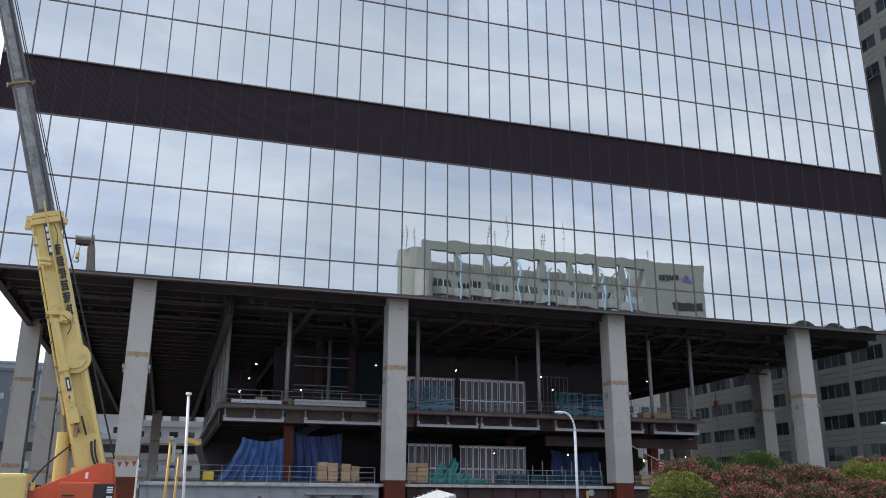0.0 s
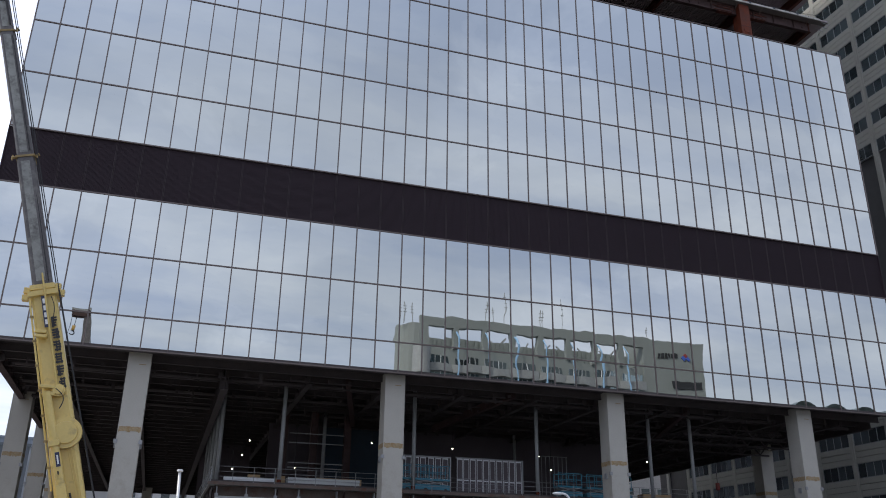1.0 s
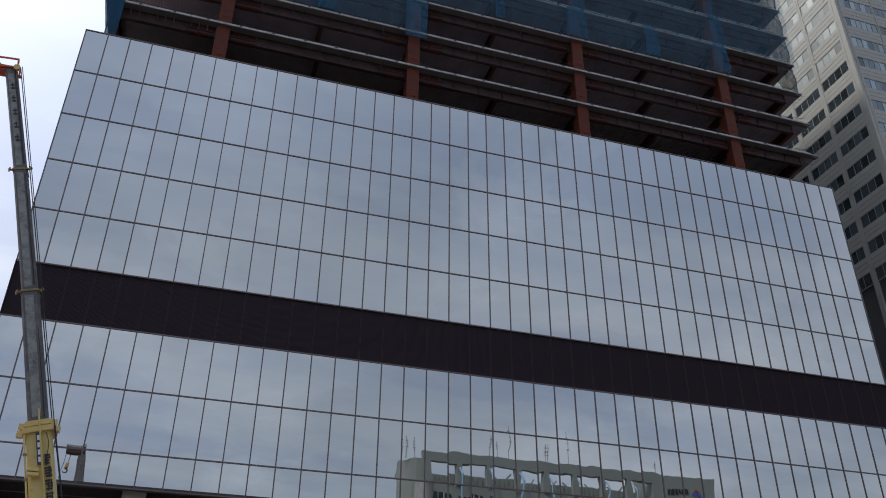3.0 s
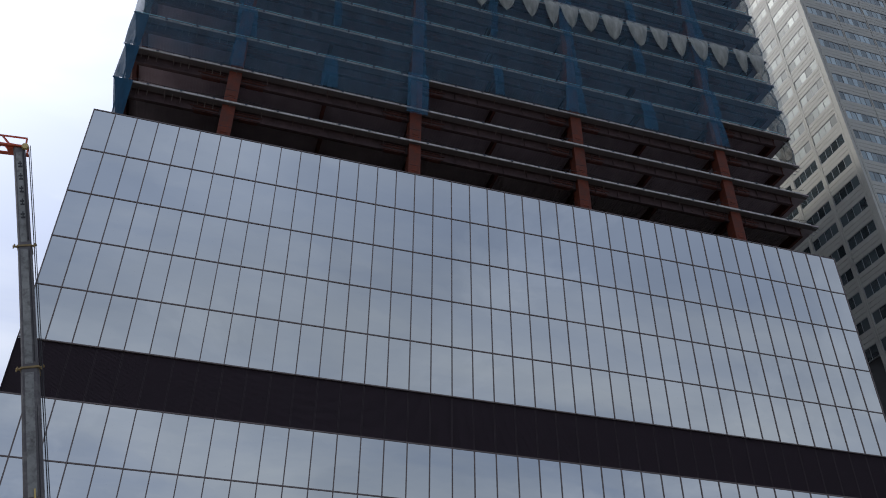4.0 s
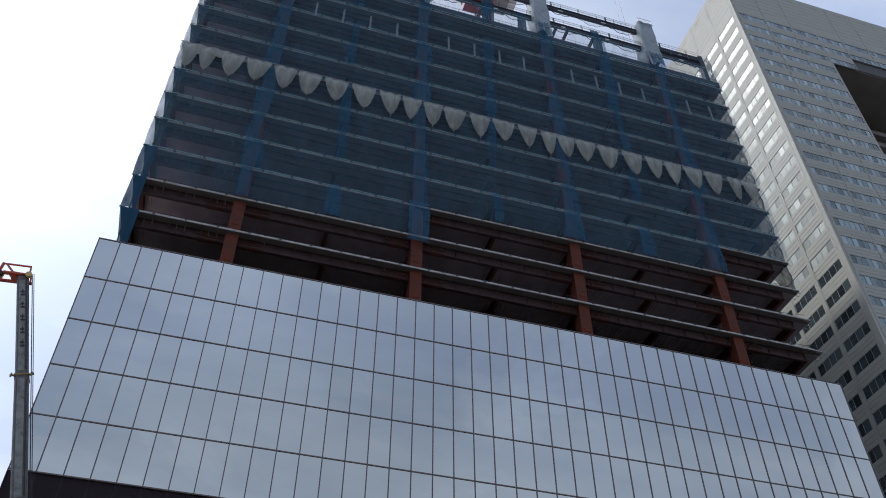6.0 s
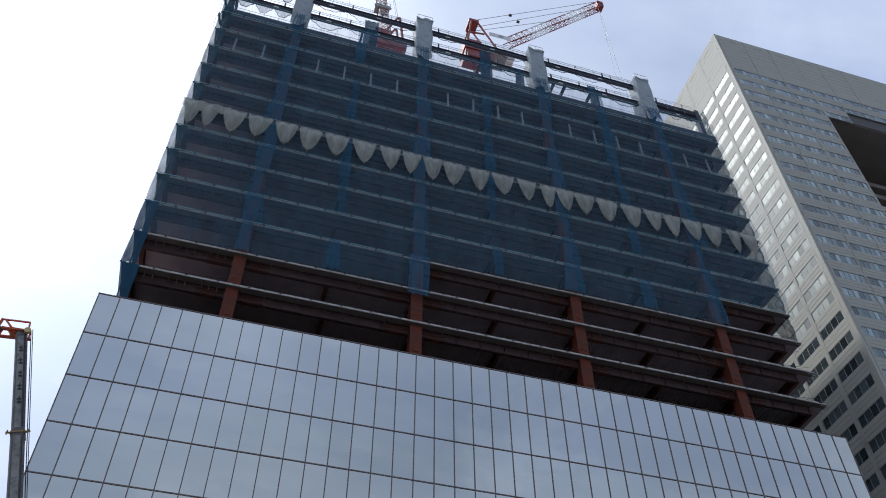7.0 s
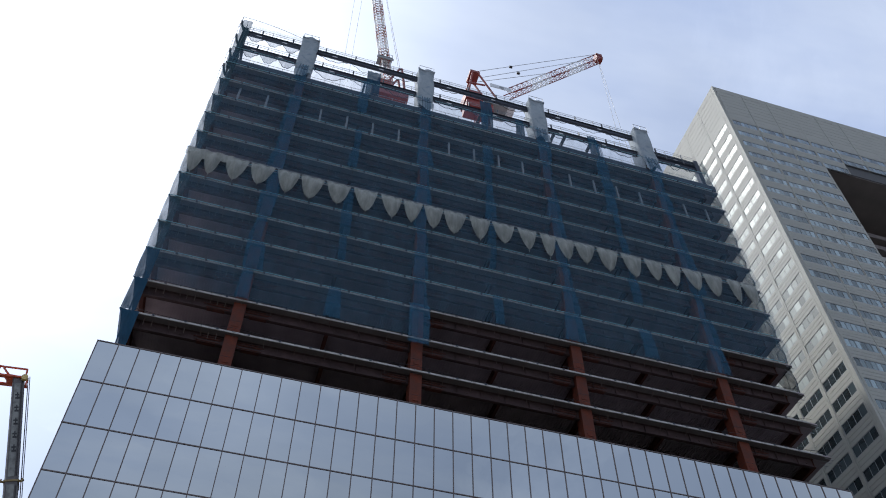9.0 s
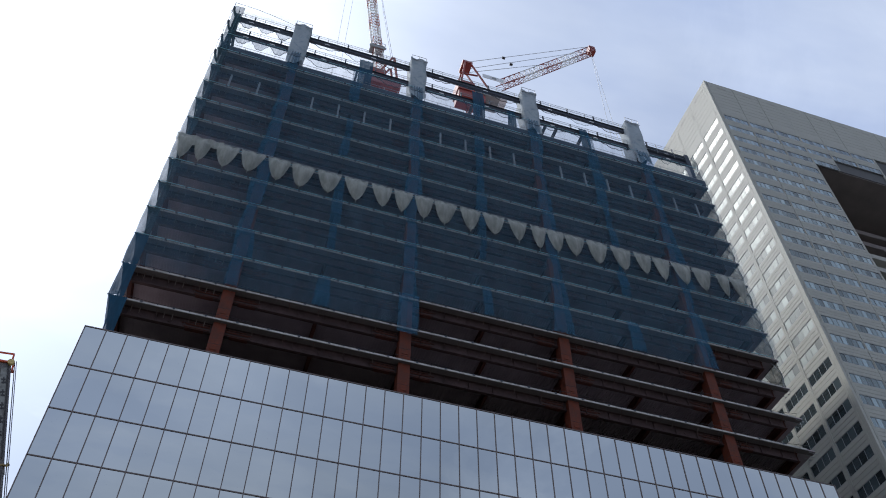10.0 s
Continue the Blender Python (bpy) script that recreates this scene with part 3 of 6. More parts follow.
# denser net drawn past the left end of each floor
for k in range(0, FLOORS + 3):
    z = SLAB0 + STOREY * k
    bm = bmesh.new()
    rows = []
    for j in range(9):
        v = j / 8
        far = X0 + 0.58 + (0.9 * (1 - v) if k == 0 else 0.1 * v if k == 1 else -0.07 * math.sin(math.pi * v))
        near = X0 + (2.3 if k == 0 else 1.95)
        rows.append([(near + (far - near) * i / 6, FACE + 0.26 - 0.05 * math.sin(i * 2.1 + k + v * 3), z - 4.42 + 4.46 * v) for i in range(7)])
    sheet(bm, rows)
    part("net_bag", bm, EDGENET if k < 3 else CLEARNET, nets, smooth=True)
    bm = bmesh.new()
    bar(bm, (X0 + 1.3, FACE + 0.8, z - 4.3), (X0 + 1.2, FACE + 0.9, z), 0.14, sides=6)
    part("net_pole", bm, GALV, nets)
for k in range(3, FLOORS + 2):
    z = SLAB0 + STOREY * k
    bm = bmesh.new()
    rows = []
    for j in range(6):
        v = j / 5
        rows.append([(X1 - 0.6 + (0.9 * math.sin(math.pi * v) + 0.2) * math.sin(a), FACE + 0.5 + 3.0 * (1 - math.cos(a)), z - 4.2 + 4.3 * v) for a in (0, 0.5, 1.0, 1.57)])
    sheet(bm, rows)
    part("net_bag", bm, CLEARNET, nets, smooth=True)
    bm = bmesh.new()
    bar(bm, (X1 - 0.7, FACE + 0.7, z - 4.2), (X1 - 0.1, FACE + 0.9, z - 1.6 - 0.5 * (k % 3)), 0.13, sides=6)
    bar(bm, (X1 - 0.1, FACE + 0.9, z - 1.6 - 0.5 * (k % 3)), (X1 - 0.9, FACE + 1.1, z), 0.1, sides=6)
    part("net_pole", bm, GALV, nets)
for k in range(1, FLOORS + 1):
    z = SLAB0 + STOREY * k + 0.02
    xa = X0 + 0.7
    bm = bmesh.new()
    for i in range(0 if k < 2 else 9 if k == 2 else 25):
        bar(bm, (xa + 2.95 * i, FACE + 0.2, z + 0.02 * math.sin(i * 2.0)), (xa + 2.95 * i + 2.72, FACE + 0.2, z + 0.02 * math.sin(i * 2 + 2)), 0.055, 0.065)
    if k > 1:
        part("edge_batten", bm, BATTEN, nets, "pale batten holding the net")

for ya in range(0, 70, 14):
    bm = bmesh.new()
    rows = [[(X1 + 0.05 + 0.12 * math.sin(i * 1.3 + j), FACE + 3 + ya + 14 * i / 6, 72.5 + 36 * j / 16) for i in range(7)] for j in range(17)]
    sheet(bm, rows)
    part("side_net", bm, BLUENET, nets, smooth=True)
# pale sheets hanging like tongues along one floor
ZS = SLAB0 + STOREY * 6 + 0.05
drapes = thing("hanging_sheets", "row of white scalloped mesh sheets hung from one floor", "sheeting")
CENTRES = (-11.75, -9.75, -7.0, -3.99, -0.96, 1.94, 5.05, 8.32, 11.51, 14.25, 16.85, 19.6, 22.8, 25.8, 28.95, 31.75, 34.0, 36.7, 39.8, 43.05, 46.1, 48.75, 51.6, 54.65, 57.7, 59.9)
for i, cx in enumerate(CENTRES):
    gap = (CENTRES[i + 1] - cx) if i < len(CENTRES) - 1 else 2.6
    w, drop = min(2.95, gap * random.uniform(0.9, 0.97)), random.uniform(3.75, 4.25)
    if i < 2:
        w, drop = 2.15, 4.4 - 0.2 * i
    bm = bmesh.new()
    rows = []
    lean = random.uniform(-0.22, 0.22)
    blunt = random.uniform(3.0, 4.6)
    for j in range(13):
        v = j / 12
        half = max(w / 2 * (1 - 0.5 * v) * (1 - v ** blunt) ** 0.55, 0.05) if v < 1 else 0.03
        rows.append([(cx + lean * v + half * q, FACE - 0.12 - 0.5 * math.sin(math.pi * min(v, 0.95)) * (1 - q * q) - 0.06 * math.sin(7 * q + i) - (0.07 if j == 3 else 0.0),
                      ZS - drop * v) for q in (-1, -0.75, -0.5, -0.25, 0, 0.25, 0.5, 0.75, 1)])
    sheet(bm, rows)
    part("sheet", bm, WHITESHEET, drapes, smooth=True)
    bm = bmesh.new()
    bar(bm, (cx + lean, FACE - 0.12, ZS - drop - random.uniform(0.2, 0.5)), (cx + lean, FACE - 0.12, ZS - drop + 0.1), 0.05)
    part("tie", bm, WHITESHEET, drapes)
# wide swag thrown over the first two, and its trailing corner
bm = bmesh.new()
sheet(bm, [[(X0 + 0.5 + 5.3 * q / 12, FACE - 0.2 - 0.1 * math.sin(q * 1.7 + v), ZS + 0.15 - v * (0.7 + 0.75 * abs(math.sin(q * 0.42)) + 0.9 * (1 - q / 12))) for q in range(13)] for v in (0, 0.33, 0.66, 1)])
part("sheet", bm, WHITESHEET, drapes, smooth=True)
bm = bmesh.new()
bar(bm, (X0 + 0.4, FACE - 0.12, ZS + 0.1), (X1 - 1.5, FACE - 0.12, ZS + 0.05), 0.07)
part("head_rope", bm, GALV, drapes)

for xa, xb, za, zb in ((6.6, 8.6, 109.6, 117.2), (24.2, 26.0, 109.6, 117.4), (29.6, 31.0, 109.6, 114.5), (41.6, 43.0, 109.6, 115.5)):
    net_piece("net_fold", EDGENET, xa, xb, za, zb, FACE + 0.9, 0.4, parent=nets)
# short white props on one floor
for x in (-9.75, -6.05, 1.16, 4.76, 8.35, 12.0, 19.15, 22.8, 26.4, 29.95, 37.1, 40.8, 44.35, 48.0, 55.1, 58.7):
    z = SLAB0 + STOREY * 9
    p = thing("floor_prop", "short white steel prop standing on an open floor", "prop", (x, FACE + 0.85, z + 0.12), "white props")
    bm = bmesh.new()
    box(bm, -0.12, 0.12, -0.12, 0.12, 0.04, 3.7)
    part("shaft", bm, GALV, p)
    bm = bmesh.new()
    box(bm, -0.2, 0.2, -0.2, 0.2, 0, 0.04)
    part("base_plate", bm, GREYPAINT, p)

# top frame: two lines of beams, wrapped columns, rails and hanging net
crown = thing("top_frame", "dark steel beams of the unfinished tower top", "steel frame", kind="structure")
for z in (119.9, 115.2):
    stops = [X0 + 1.2] + list(COLUMN_X) + [X1 - 1.5]
    for a, b in zip(stops, stops[1:]):
        bm = bmesh.new()
        ibeam(bm, "x", a, b, FACE + 1.3, z, 1.0, 0.4)
        if z > 118 and b > X1 - 5:
            bm.clear()
            ibeam(bm, "x", a, b, FACE + 1.3, 116.6, 1.0, 0.4)
        part("top_beam", bm, SLATESTEEL, crown)
        bm = bmesh.new()
        zz = 116.6 if (z > 118 and b > X1 - 5) else z
        # web openings as white discs: the bright sky behind is painted on
        for h in (0.22, 0.62):
            c = a + (b - a) * h
            ring = [(c + 0.42 * math.cos(q * math.pi / 6), zz - 0.5 + 0.17 * math.sin(q * math.pi / 6)) for q in range(12)]
            bm.faces.new([bm.verts.new((u, FACE + 1.285, v)) for u, v in ring])
        part("web_sky_disc", bm, WHITEPAINT, crown, "white disc painted as bright sky through a web opening")
        bm = bmesh.new()
        for u in range(int((b - a) / 3)):
            bar(bm, (a + 3 * u + 1, FACE + 1.1, zz), (a + 3 * u + 1, FACE + 1.1, zz + 1.1), 0.07)
        for h in (0.55, 1.1):
            bar(bm, (a + 0.2, FACE + 1.1, zz + h), (b - 0.2, FACE + 1.1, zz + h), 0.035)
        part("lifeline", bm, GALV, crown)
        for u in range(max(1, int((b - a) / 4.6))):
            boxes("stanchion", SLATESTEEL, crown, (a + 2.4 + 4.6 * u, a + 2.58 + 4.6 * u, FACE + 1.2, FACE + 1.38, zz, zz + 1.35))
for x in (6.5, 24.5, 36.4, 38.2, 42.5):
    bm = bmesh.new()
    ibeam(bm, "y", FACE + 1.5, FACE + 13, x, 115.0, 0.7, 0.3)
    part("cross_beam", bm, SLATESTEEL, crown)
for x in (X0 + 1.2, X1 - 1.5):
    boxes("corner_post", SLATESTEEL, crown, (x - 0.35, x + 0.35, FACE + 1.0, FACE + 1.7, 108.4, 120.4 if x < 0 else 117))
for y in (FACE + 1.2, FACE + 6.5):
    for z in (106.0, 110.6, 115.2, 119.8):
        arm_bm = bmesh.new()
        pts = [(X0 + 1.3, y, z - 0.7), (X0 + 1.0, y - 0.05, z - 0.35), (X0 + 0.72, y - 0.15, z + 0.25), (X0 + 0.45, y - 0.3, z + 1.1), (X0 + 0.3, y - 0.4, z + 2.0)]
        for p, q in zip(pts, pts[1:]):
            bar(arm_bm, p, q, 0.24)
        part("corner_arm", arm_bm, SLATESTEEL, crown, "dark curved arm holding the net off the corner")
        cord = bmesh.new()
        bar(cord, pts[-1], (X0 + 0.12, y - 0.4, z + 0.2), 0.05)
        bar(cord, (X0 + 0.12, y - 0.4, z + 0.2), (X0 + 0.3, y - 0.4, z - 2.6), 0.05)
        part("net_cord", cord, BLACK, crown)
for z in (111.4, 115.2, 119.9):
    bm = bmesh.new()
    ibeam(bm, "y", FACE + 1.3, FACE + 13, X0 + 1.2, z, 0.9, 0.35)
    part("side_beam", bm, SLATESTEEL, crown)
boxes("roof_deck_edge", SLATESTEEL, crown, (X0 + 0.7, X1 - 0.3, FACE + 0.5, FACE + 1.2, 108.4, 109.5))
bm = bmesh.new()
for u in range(36):
    bar(bm, (X0 + 2 + 2 * u, FACE + 0.8, 109.5), (X0 + 2 + 2 * u, FACE + 0.8, 110.7), 0.06)
for h in (110.1, 110.7):
    bar(bm, (X0 + 2, FACE + 0.8, h), (X1 - 1.5, FACE + 0.8, h), 0.04)
part("deck_rail", bm, GALV, crown)
wrap_nets = thing("top_netting", "thin pale netting sagging between the top beams", "netting")
stops = [X0 + 0.4] + list(COLUMN_X) + [X1 - 1.0]
for a, b in zip(stops, stops[1:]):
    last = b > X1 - 5
    for lo, hi, mat in ((119.9, 121.6, TOPNET), (115.4, 117.0, TOPNET)):
        if last and lo > 118:
            continue
        net_piece("net_sheet", mat, a + 0.8, b - 0.8, lo, hi - (0.8 if b > 10 else 0), FACE + 1.0, 0.1, 12, 3, parent=wrap_nets)
    for z in (118.8, 114.1):
        if last and z > 118:
            continue
        n = 3
        for u in range(n):
            xa, xb = a + 1.2 + (b - a - 2.4) * u / n, a + 1.2 + (b - a - 2.4) * (u + 1) / n
            sag = random.uniform(1.2, 2.3) if a < 0 else random.uniform(0.4, 1.5)
            bm = bmesh.new()
            rows = [[(xa + (xb - xa) * i / 10, FACE + 1.15 + 0.1 * math.sin(i * 2.2), z - v * (0.15 + sag * math.sin(math.pi * i / 10))) for i in range(11)] for v in (0, 0.5, 1)]
            sheet(bm, rows)
            part("net_sag", bm, SWAGNET if a < -10 else TOPNET, wrap_nets, smooth=True)
            bm = bmesh.new()
            for i in range(10):
                bar(bm, rows[2][i], rows[2][i + 1], 0.09, sides=5)
            part("net_rope", bm, BLUEFOLD if u % 2 else BLACK, wrap_nets)
net_piece("net_sheet", TOPNET, X0 + 0.3, X0 + 10.5, 119.9, 123.0, FACE + 0.7, 0.2, 12, 3, slack=0.15, parent=wrap_nets)
net_piece("net_sheet", TOPNET, X0 + 0.3, X0 + 3.5, 109.2, 119.9, FACE + 0.6, 0.25, 8, 8, slack=0.2, parent=wrap_nets)
bm = bmesh.new()
for i in range(8):
    bar(bm, (X0 + 0.3 + 1.27 * i, FACE + 0.7, 123.0 - 0.035 * i * i), (X0 + 1.57 + 1.27 * i, FACE + 0.7, 123.0 - 0.035 * (i + 1) ** 2), 0.06, sides=5)
bar(bm, (X0 + 0.3, FACE + 0.7, 119.5), (X0 + 0.3, FACE + 0.7, 123.0), 0.1, sides=5)
part("net_rope", bm, BLACK, wrap_nets)
for x in COLUMN_X:
    w = thing("column_wrap", "pale grey-blue sheet wrapped round a column head", "sheeting", (x, FACE + 1.35, 0), "wrapped column heads")
    bm = bmesh.new()
    rings = []
    for j in range(13):
        z = 110.5 + 0.87 * j
        r = 1.22 + 0.05 * math.sin(j * 0.9 + x) - (0.4 if j == 0 else 0.12 if j == 1 else 0) + (0.05 if j == 12 else 0)
        ring = []
        for q in range(24):
            side, f = divmod(q, 6)
            e = -1 + f / 3
            sx, sy = ((e, -1), (1, e), (-e, 1), (-1, -e))[side]
            fold = 0.05 * math.sin(q * 2.1 + x + 0.35 * j) + 0.045 * math.sin(q * 1.2 - 0.8 * j + 2 * x)
            ring.append((sx * (r + fold), sy * (r + fold), z + (0.16 * math.sin(q * 1.3 + x) if j in (0, 12) else 0)))
        rings.append(ring)
    loft(bm, rings, caps=False)
    part("wrap", bm, WRAPSHEET, w, smooth=True)
    for z in (111.2, 120.4):
        boxes("strap", GALV, w, (-1.3, 1.3, -1.34, -1.3, z, z + 0.1))
    for sx in (-1.15, 0, 1.15):
        bm = bmesh.new()
        bar(bm, (sx, -1.2, 120.7), (sx, -1.2, 121.9), 0.06)
        part("rail_post", bm, GALV, w)
    bm = bmesh.new()
    bar(bm, (-1.15, -1.2, 121.9), (1.15, -1.2, 121.9), 0.05)
    part("top_rail", bm, GALV, w)
    # loose corner of the sheet trailing under the wrap
    bm = bmesh.new()
    sheet(bm, [[(-1.2 + 2.4 * q / 8, -1.3 - 0.08 * math.sin(q * 1.6 + x), 110.9 - v * (0.5 + 1.5 * abs(math.sin(q * 0.36 + x)))) for q in range(9)] for v in (0, 0.5, 1)])
    part("wrap_tail", bm, WRAPSHEET, w, smooth=True)


# ---- tower cranes standing behind
def lattice(bm, a, b, w, bays, chord=0.13, lace=0.065):
    a, b = Vector(a), Vector(b)
    d = (b - a).normalized()
    s = d.cross(Vector((0, 1, 0))).normalized()
    u = s.cross(d).normalized()
    cor = [(s * i + u * j) * w / 2 for i, j in ((-1, -1), (1, -1), (1, 1), (-1, 1))]
    for c in cor:
        bar(bm, a + c, b + c, chord)
    for k in range(bays):
        p, q = a.lerp(b, k / bays), a.lerp(b, (k + 1) / bays)
        for i in range(4):
            c, e = cor[i], cor[(i + 1) % 4]
            bar(bm, p + c, q + e, lace)
            bar(bm, q + c, q + e, lace)


def jib(thing_ob, a, b, w, parts_n, red=2):
    a, b = Vector(a), Vector(b)
    for k in range(parts_n):
        bm = bmesh.new()
        lattice(bm, a.lerp(b, k / parts_n), a.lerp(b, (k + 1) / parts_n), w, 4)
        part("jib_section", bm, CRANEWHITE if k % red else CRANERED, thing_ob, "white lattice section" if k % red else "red lattice section")


CY = 72.0
tc = thing("tower_crane", "red and white tower crane with a raised lattice jib", "tower crane", (0, CY, 108.3))
bm = bmesh.new()
lattice(bm, (29.0, 0, 0), (29.0, 0, 27), 2.0, 8, 0.22, 0.12)
part("mast", bm, CRANERED, tc)
boxes("slewing_platform", CRANERED, tc, (25.8, 30.8, -1.4, 1.4, 26.0, 28.2))
boxes("machine_house", CRANERED, tc, (25.6, 28.8, -1.6, 1.6, 28.2, 31.2))
boxes("machine_house", GREYPAINT, tc, (29.2, 33.6, -1.6, 1.6, 28.4, 30.6))
boxes("name_board", WHITEPAINT, tc, (30.4, 34.6, -1.75, -1.65, 34.4, 35.6))
boxes("board_mark", GREYPAINT, tc, (32.2, 33.1, -1.78, -1.75, 34.7, 35.3))
boxes("operator_cab", WHITEPAINT, tc, (33.0, 35.0, -1.5, 0.4, 28.6, 31.0))
bm = bmesh.new()
for y in (-1.2, 1.2):
    bar(bm, (26.2, y, 30), (27.3, y, 39.8), 0.32)
    bar(bm, (31.8, y, 31), (28.3, y, 39.4), 0.26)
    bar(bm, (26.0, y, 34.5), (29.6, y, 35.2), 0.25)
box(bm, 26.8, 28.7, -1.3, 1.3, 39.2, 39.9)
part("a_frame", bm, CRANERED, tc)
JA, JB = (34.6, 0, 36.5), (57.4, 0, 64.6)
jib(tc, JA, JB, 1.5, 5)
boxes("jib_head", CRANERED, tc, (56.6, 58.0, -0.7, 0.7, 63.4, 65.6))
bm = bmesh.new()
bar(bm, (27.4, -0.6, 40.3), (56.8, -0.6, 65.2), 0.07)
bar(bm, (27.4, 0.6, 39.6), (56.8, 0.6, 65.2), 0.07)
bar(bm, (28.4, 0, 38.0), (46.5, 0, 52.2), 0.07)
bar(bm, (56.7, -0.5, 63.6), (55.9, -0.5, 24), 0.05)
bar(bm, (57.7, 0.6, 63.6), (58.3, 0.6, 24), 0.05)
part("ropes", bm, GREYPAINT, tc)
for u in (0.28, 0.33):
    c = Vector((27.4, -0.6, 40.3)).lerp(Vector((56.8, -0.6, 65.2)), u) - Vector((0, 0, 3.3 if u > 0.3 else 0.2))
    boxes("rope_block", BLACK, tc, (c.x - 0.3, c.x + 0.3, -0.8, -0.4, c.z - 0.2, c.z + 0.2))

tc2 = thing("tower_crane", "red and white tower crane with a steep lattice jib", "tower crane", (0, CY, 108.3))
bm = bmesh.new()
lattice(bm, (10.6, 0, 0), (10.6, 0, 22), 2.0, 7, 0.22, 0.12)
part("mast", bm, CRANERED, tc2)
boxes("slewing_platform", CRANERED, tc2, (8.8, 15.2, -1.5, 1.5, 22.0, 23.8))
boxes("machine_house", CRANERED, tc2, (9.6, 12.4, -1.6, 1.6, 23.8, 26.6))
bm = bmesh.new()
for y in (-1.2, 1.2):
    bar(bm, (14.6, y, 24), (13.7, y, 32.6), 0.36)
    bar(bm, (10.6, y, 24), (13.4, y, 32.6), 0.28)
    bar(bm, (12.6, y, 30.2), (14.0, y, 29.6), 0.22)
part("a_frame", bm, CRANERED, tc2)
jib(tc2, (11.9, 0, 25.5), (5.1, 0, 82.0), 1.5, 12, 2)
boxes("jib_platform", GREYPAINT, tc2, (9.2, 11.9, -1.0, 1.0, 36.2, 36.35), (9.2, 11.9, -1.0, -0.95, 37.2, 37.28), (9.2, 9.28, -1.0, -0.95, 36.3, 37.2), (11.8, 11.9, -1.0, -0.95, 36.3, 37.2), (9.0, 12.1, -1.05, -0.9, 35.3, 35.9))
bm = bmesh.new()
bar(bm, (13.6, -0.7, 32.6), (6.6, -0.7, 82), 0.06)
bar(bm, (13.9, 0.7, 32.6), (7.2, 0.7, 82), 0.06)
bar(bm, (3.5, 0.7, 24), (2.9, 0.7, 82), 0.05)
bar(bm, (4.6, -0.7, 24), (4.4, -0.7, 82), 0.05)
part("ropes", bm, GREYPAINT, tc2)

# ---------------------------------------------------------------- the finished office tower beside it
RX, RY, RTOP, RST = 81.0, 68.0, 166.0, 3.89
BAY = 6.03
office = thing("office_tower", "tall beige stone-clad office tower with window bands and a deep opening", "building", (RX, RY, 0))
HX, HLO, HHI = 19.35, 92.0, 143.6
for nm, b in (("wall", (0.35, HX, 0.35, 64, 0, RTOP - 0.3)), ("wall", (HX, 92, 0.35, 64, HHI, RTOP - 0.3)), ("wall", (HX, 92, 0.35, 64, 0, HLO)), ("wall", (HX, 92, 30, 64, HLO, HHI))):
    boxes(nm, JOINT, office, b)
boxes("roof", CLADDING, office, (0.0, 92, 0.0, 64, RTOP - 0.3, RTOP + 0.1))
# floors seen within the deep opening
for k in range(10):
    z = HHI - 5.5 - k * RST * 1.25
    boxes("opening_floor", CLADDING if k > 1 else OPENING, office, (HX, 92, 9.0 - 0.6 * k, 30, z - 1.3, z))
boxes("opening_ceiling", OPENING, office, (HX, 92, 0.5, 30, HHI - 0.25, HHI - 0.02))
boxes("opening_cheek", CLADDING, office, (HX - 0.05, HX - 0.01, 0.4, 30, HLO, HHI))

WH = 1.75


def office_meshes(side, toned=False):
    """Spandrel, pier, window frame and panes of one bay, laid along x, facing -y."""
    n = 4 if side else 6
    ww, wx, edge = (5.15, 0.44, 0.36) if side else (5.57, 0.23, 0.05)
    sp = bmesh.new()
    step = (RST - WH) / 3
    for q in range(3):
        box(sp, edge, BAY - edge, 0.02, 0.3, WH + step * q + 0.03, WH + step * (q + 1) - 0.03)
    if not side:
        box(sp, edge, wx - 0.01, 0.02, 0.3, -0.04, WH + 0.0)
        box(sp, wx + ww + 0.01, BAY - edge, 0.02, 0.3, -0.04, WH + 0.0)
    fr = bmesh.new()
    box(fr, wx, wx + ww, 0.04, 0.26, -0.04, 0.06)
    box(fr, wx, wx + ww, 0.04, 0.26, WH - 0.06, WH + 0.0)
    for q in range(n + 1):
        c = wx + ww * q / n
        box(fr, c - 0.035, c + 0.035, 0.05, 0.26, 0.06, WH - 0.06)
    pane = bmesh.new()
    box(pane, 0.035, ww / n - 0.035, 0.09, 0.13, 0.06, WH - 0.06)
    return mesh_of("spandrel", sp, CLADDING), mesh_of("window", fr, GREYPAINT), mesh_of("pane", pane, TONEDBLIND if toned else WINDOW), n, ww, wx


def office_face(side, bays, z_tops, skip=None, toned=False):
    spandrel, frame_mesh, pane, n, ww, wx = office_meshes(side, toned)

    def put(ob, u, z):
        if side:
            ob.matrix_basis = Matrix(((0, 1, 0, 0), (1, 0, 0, u), (0, 0, 1, z), (0, 0, 0, 1)))
        else:
            ob.location = (u, 0, z)
        return ob
    for bi in bays:
        for top in z_tops:
            z = top - WH
            if skip and skip(bi, z):
                continue
            u = 0.75 + bi * BAY
            put(part("spandrel", spandrel, None, office), u, z)
            w = put(part("window", frame_mesh, None, office), u, z)
            for q in range(n):
                p = part("pane", pane, None, w)
                p.location = (wx + ww * q / n, 0, 0)
                p.rotation_euler = (random.gauss(0, 0.004), 0, random.gauss(0, 0.006))


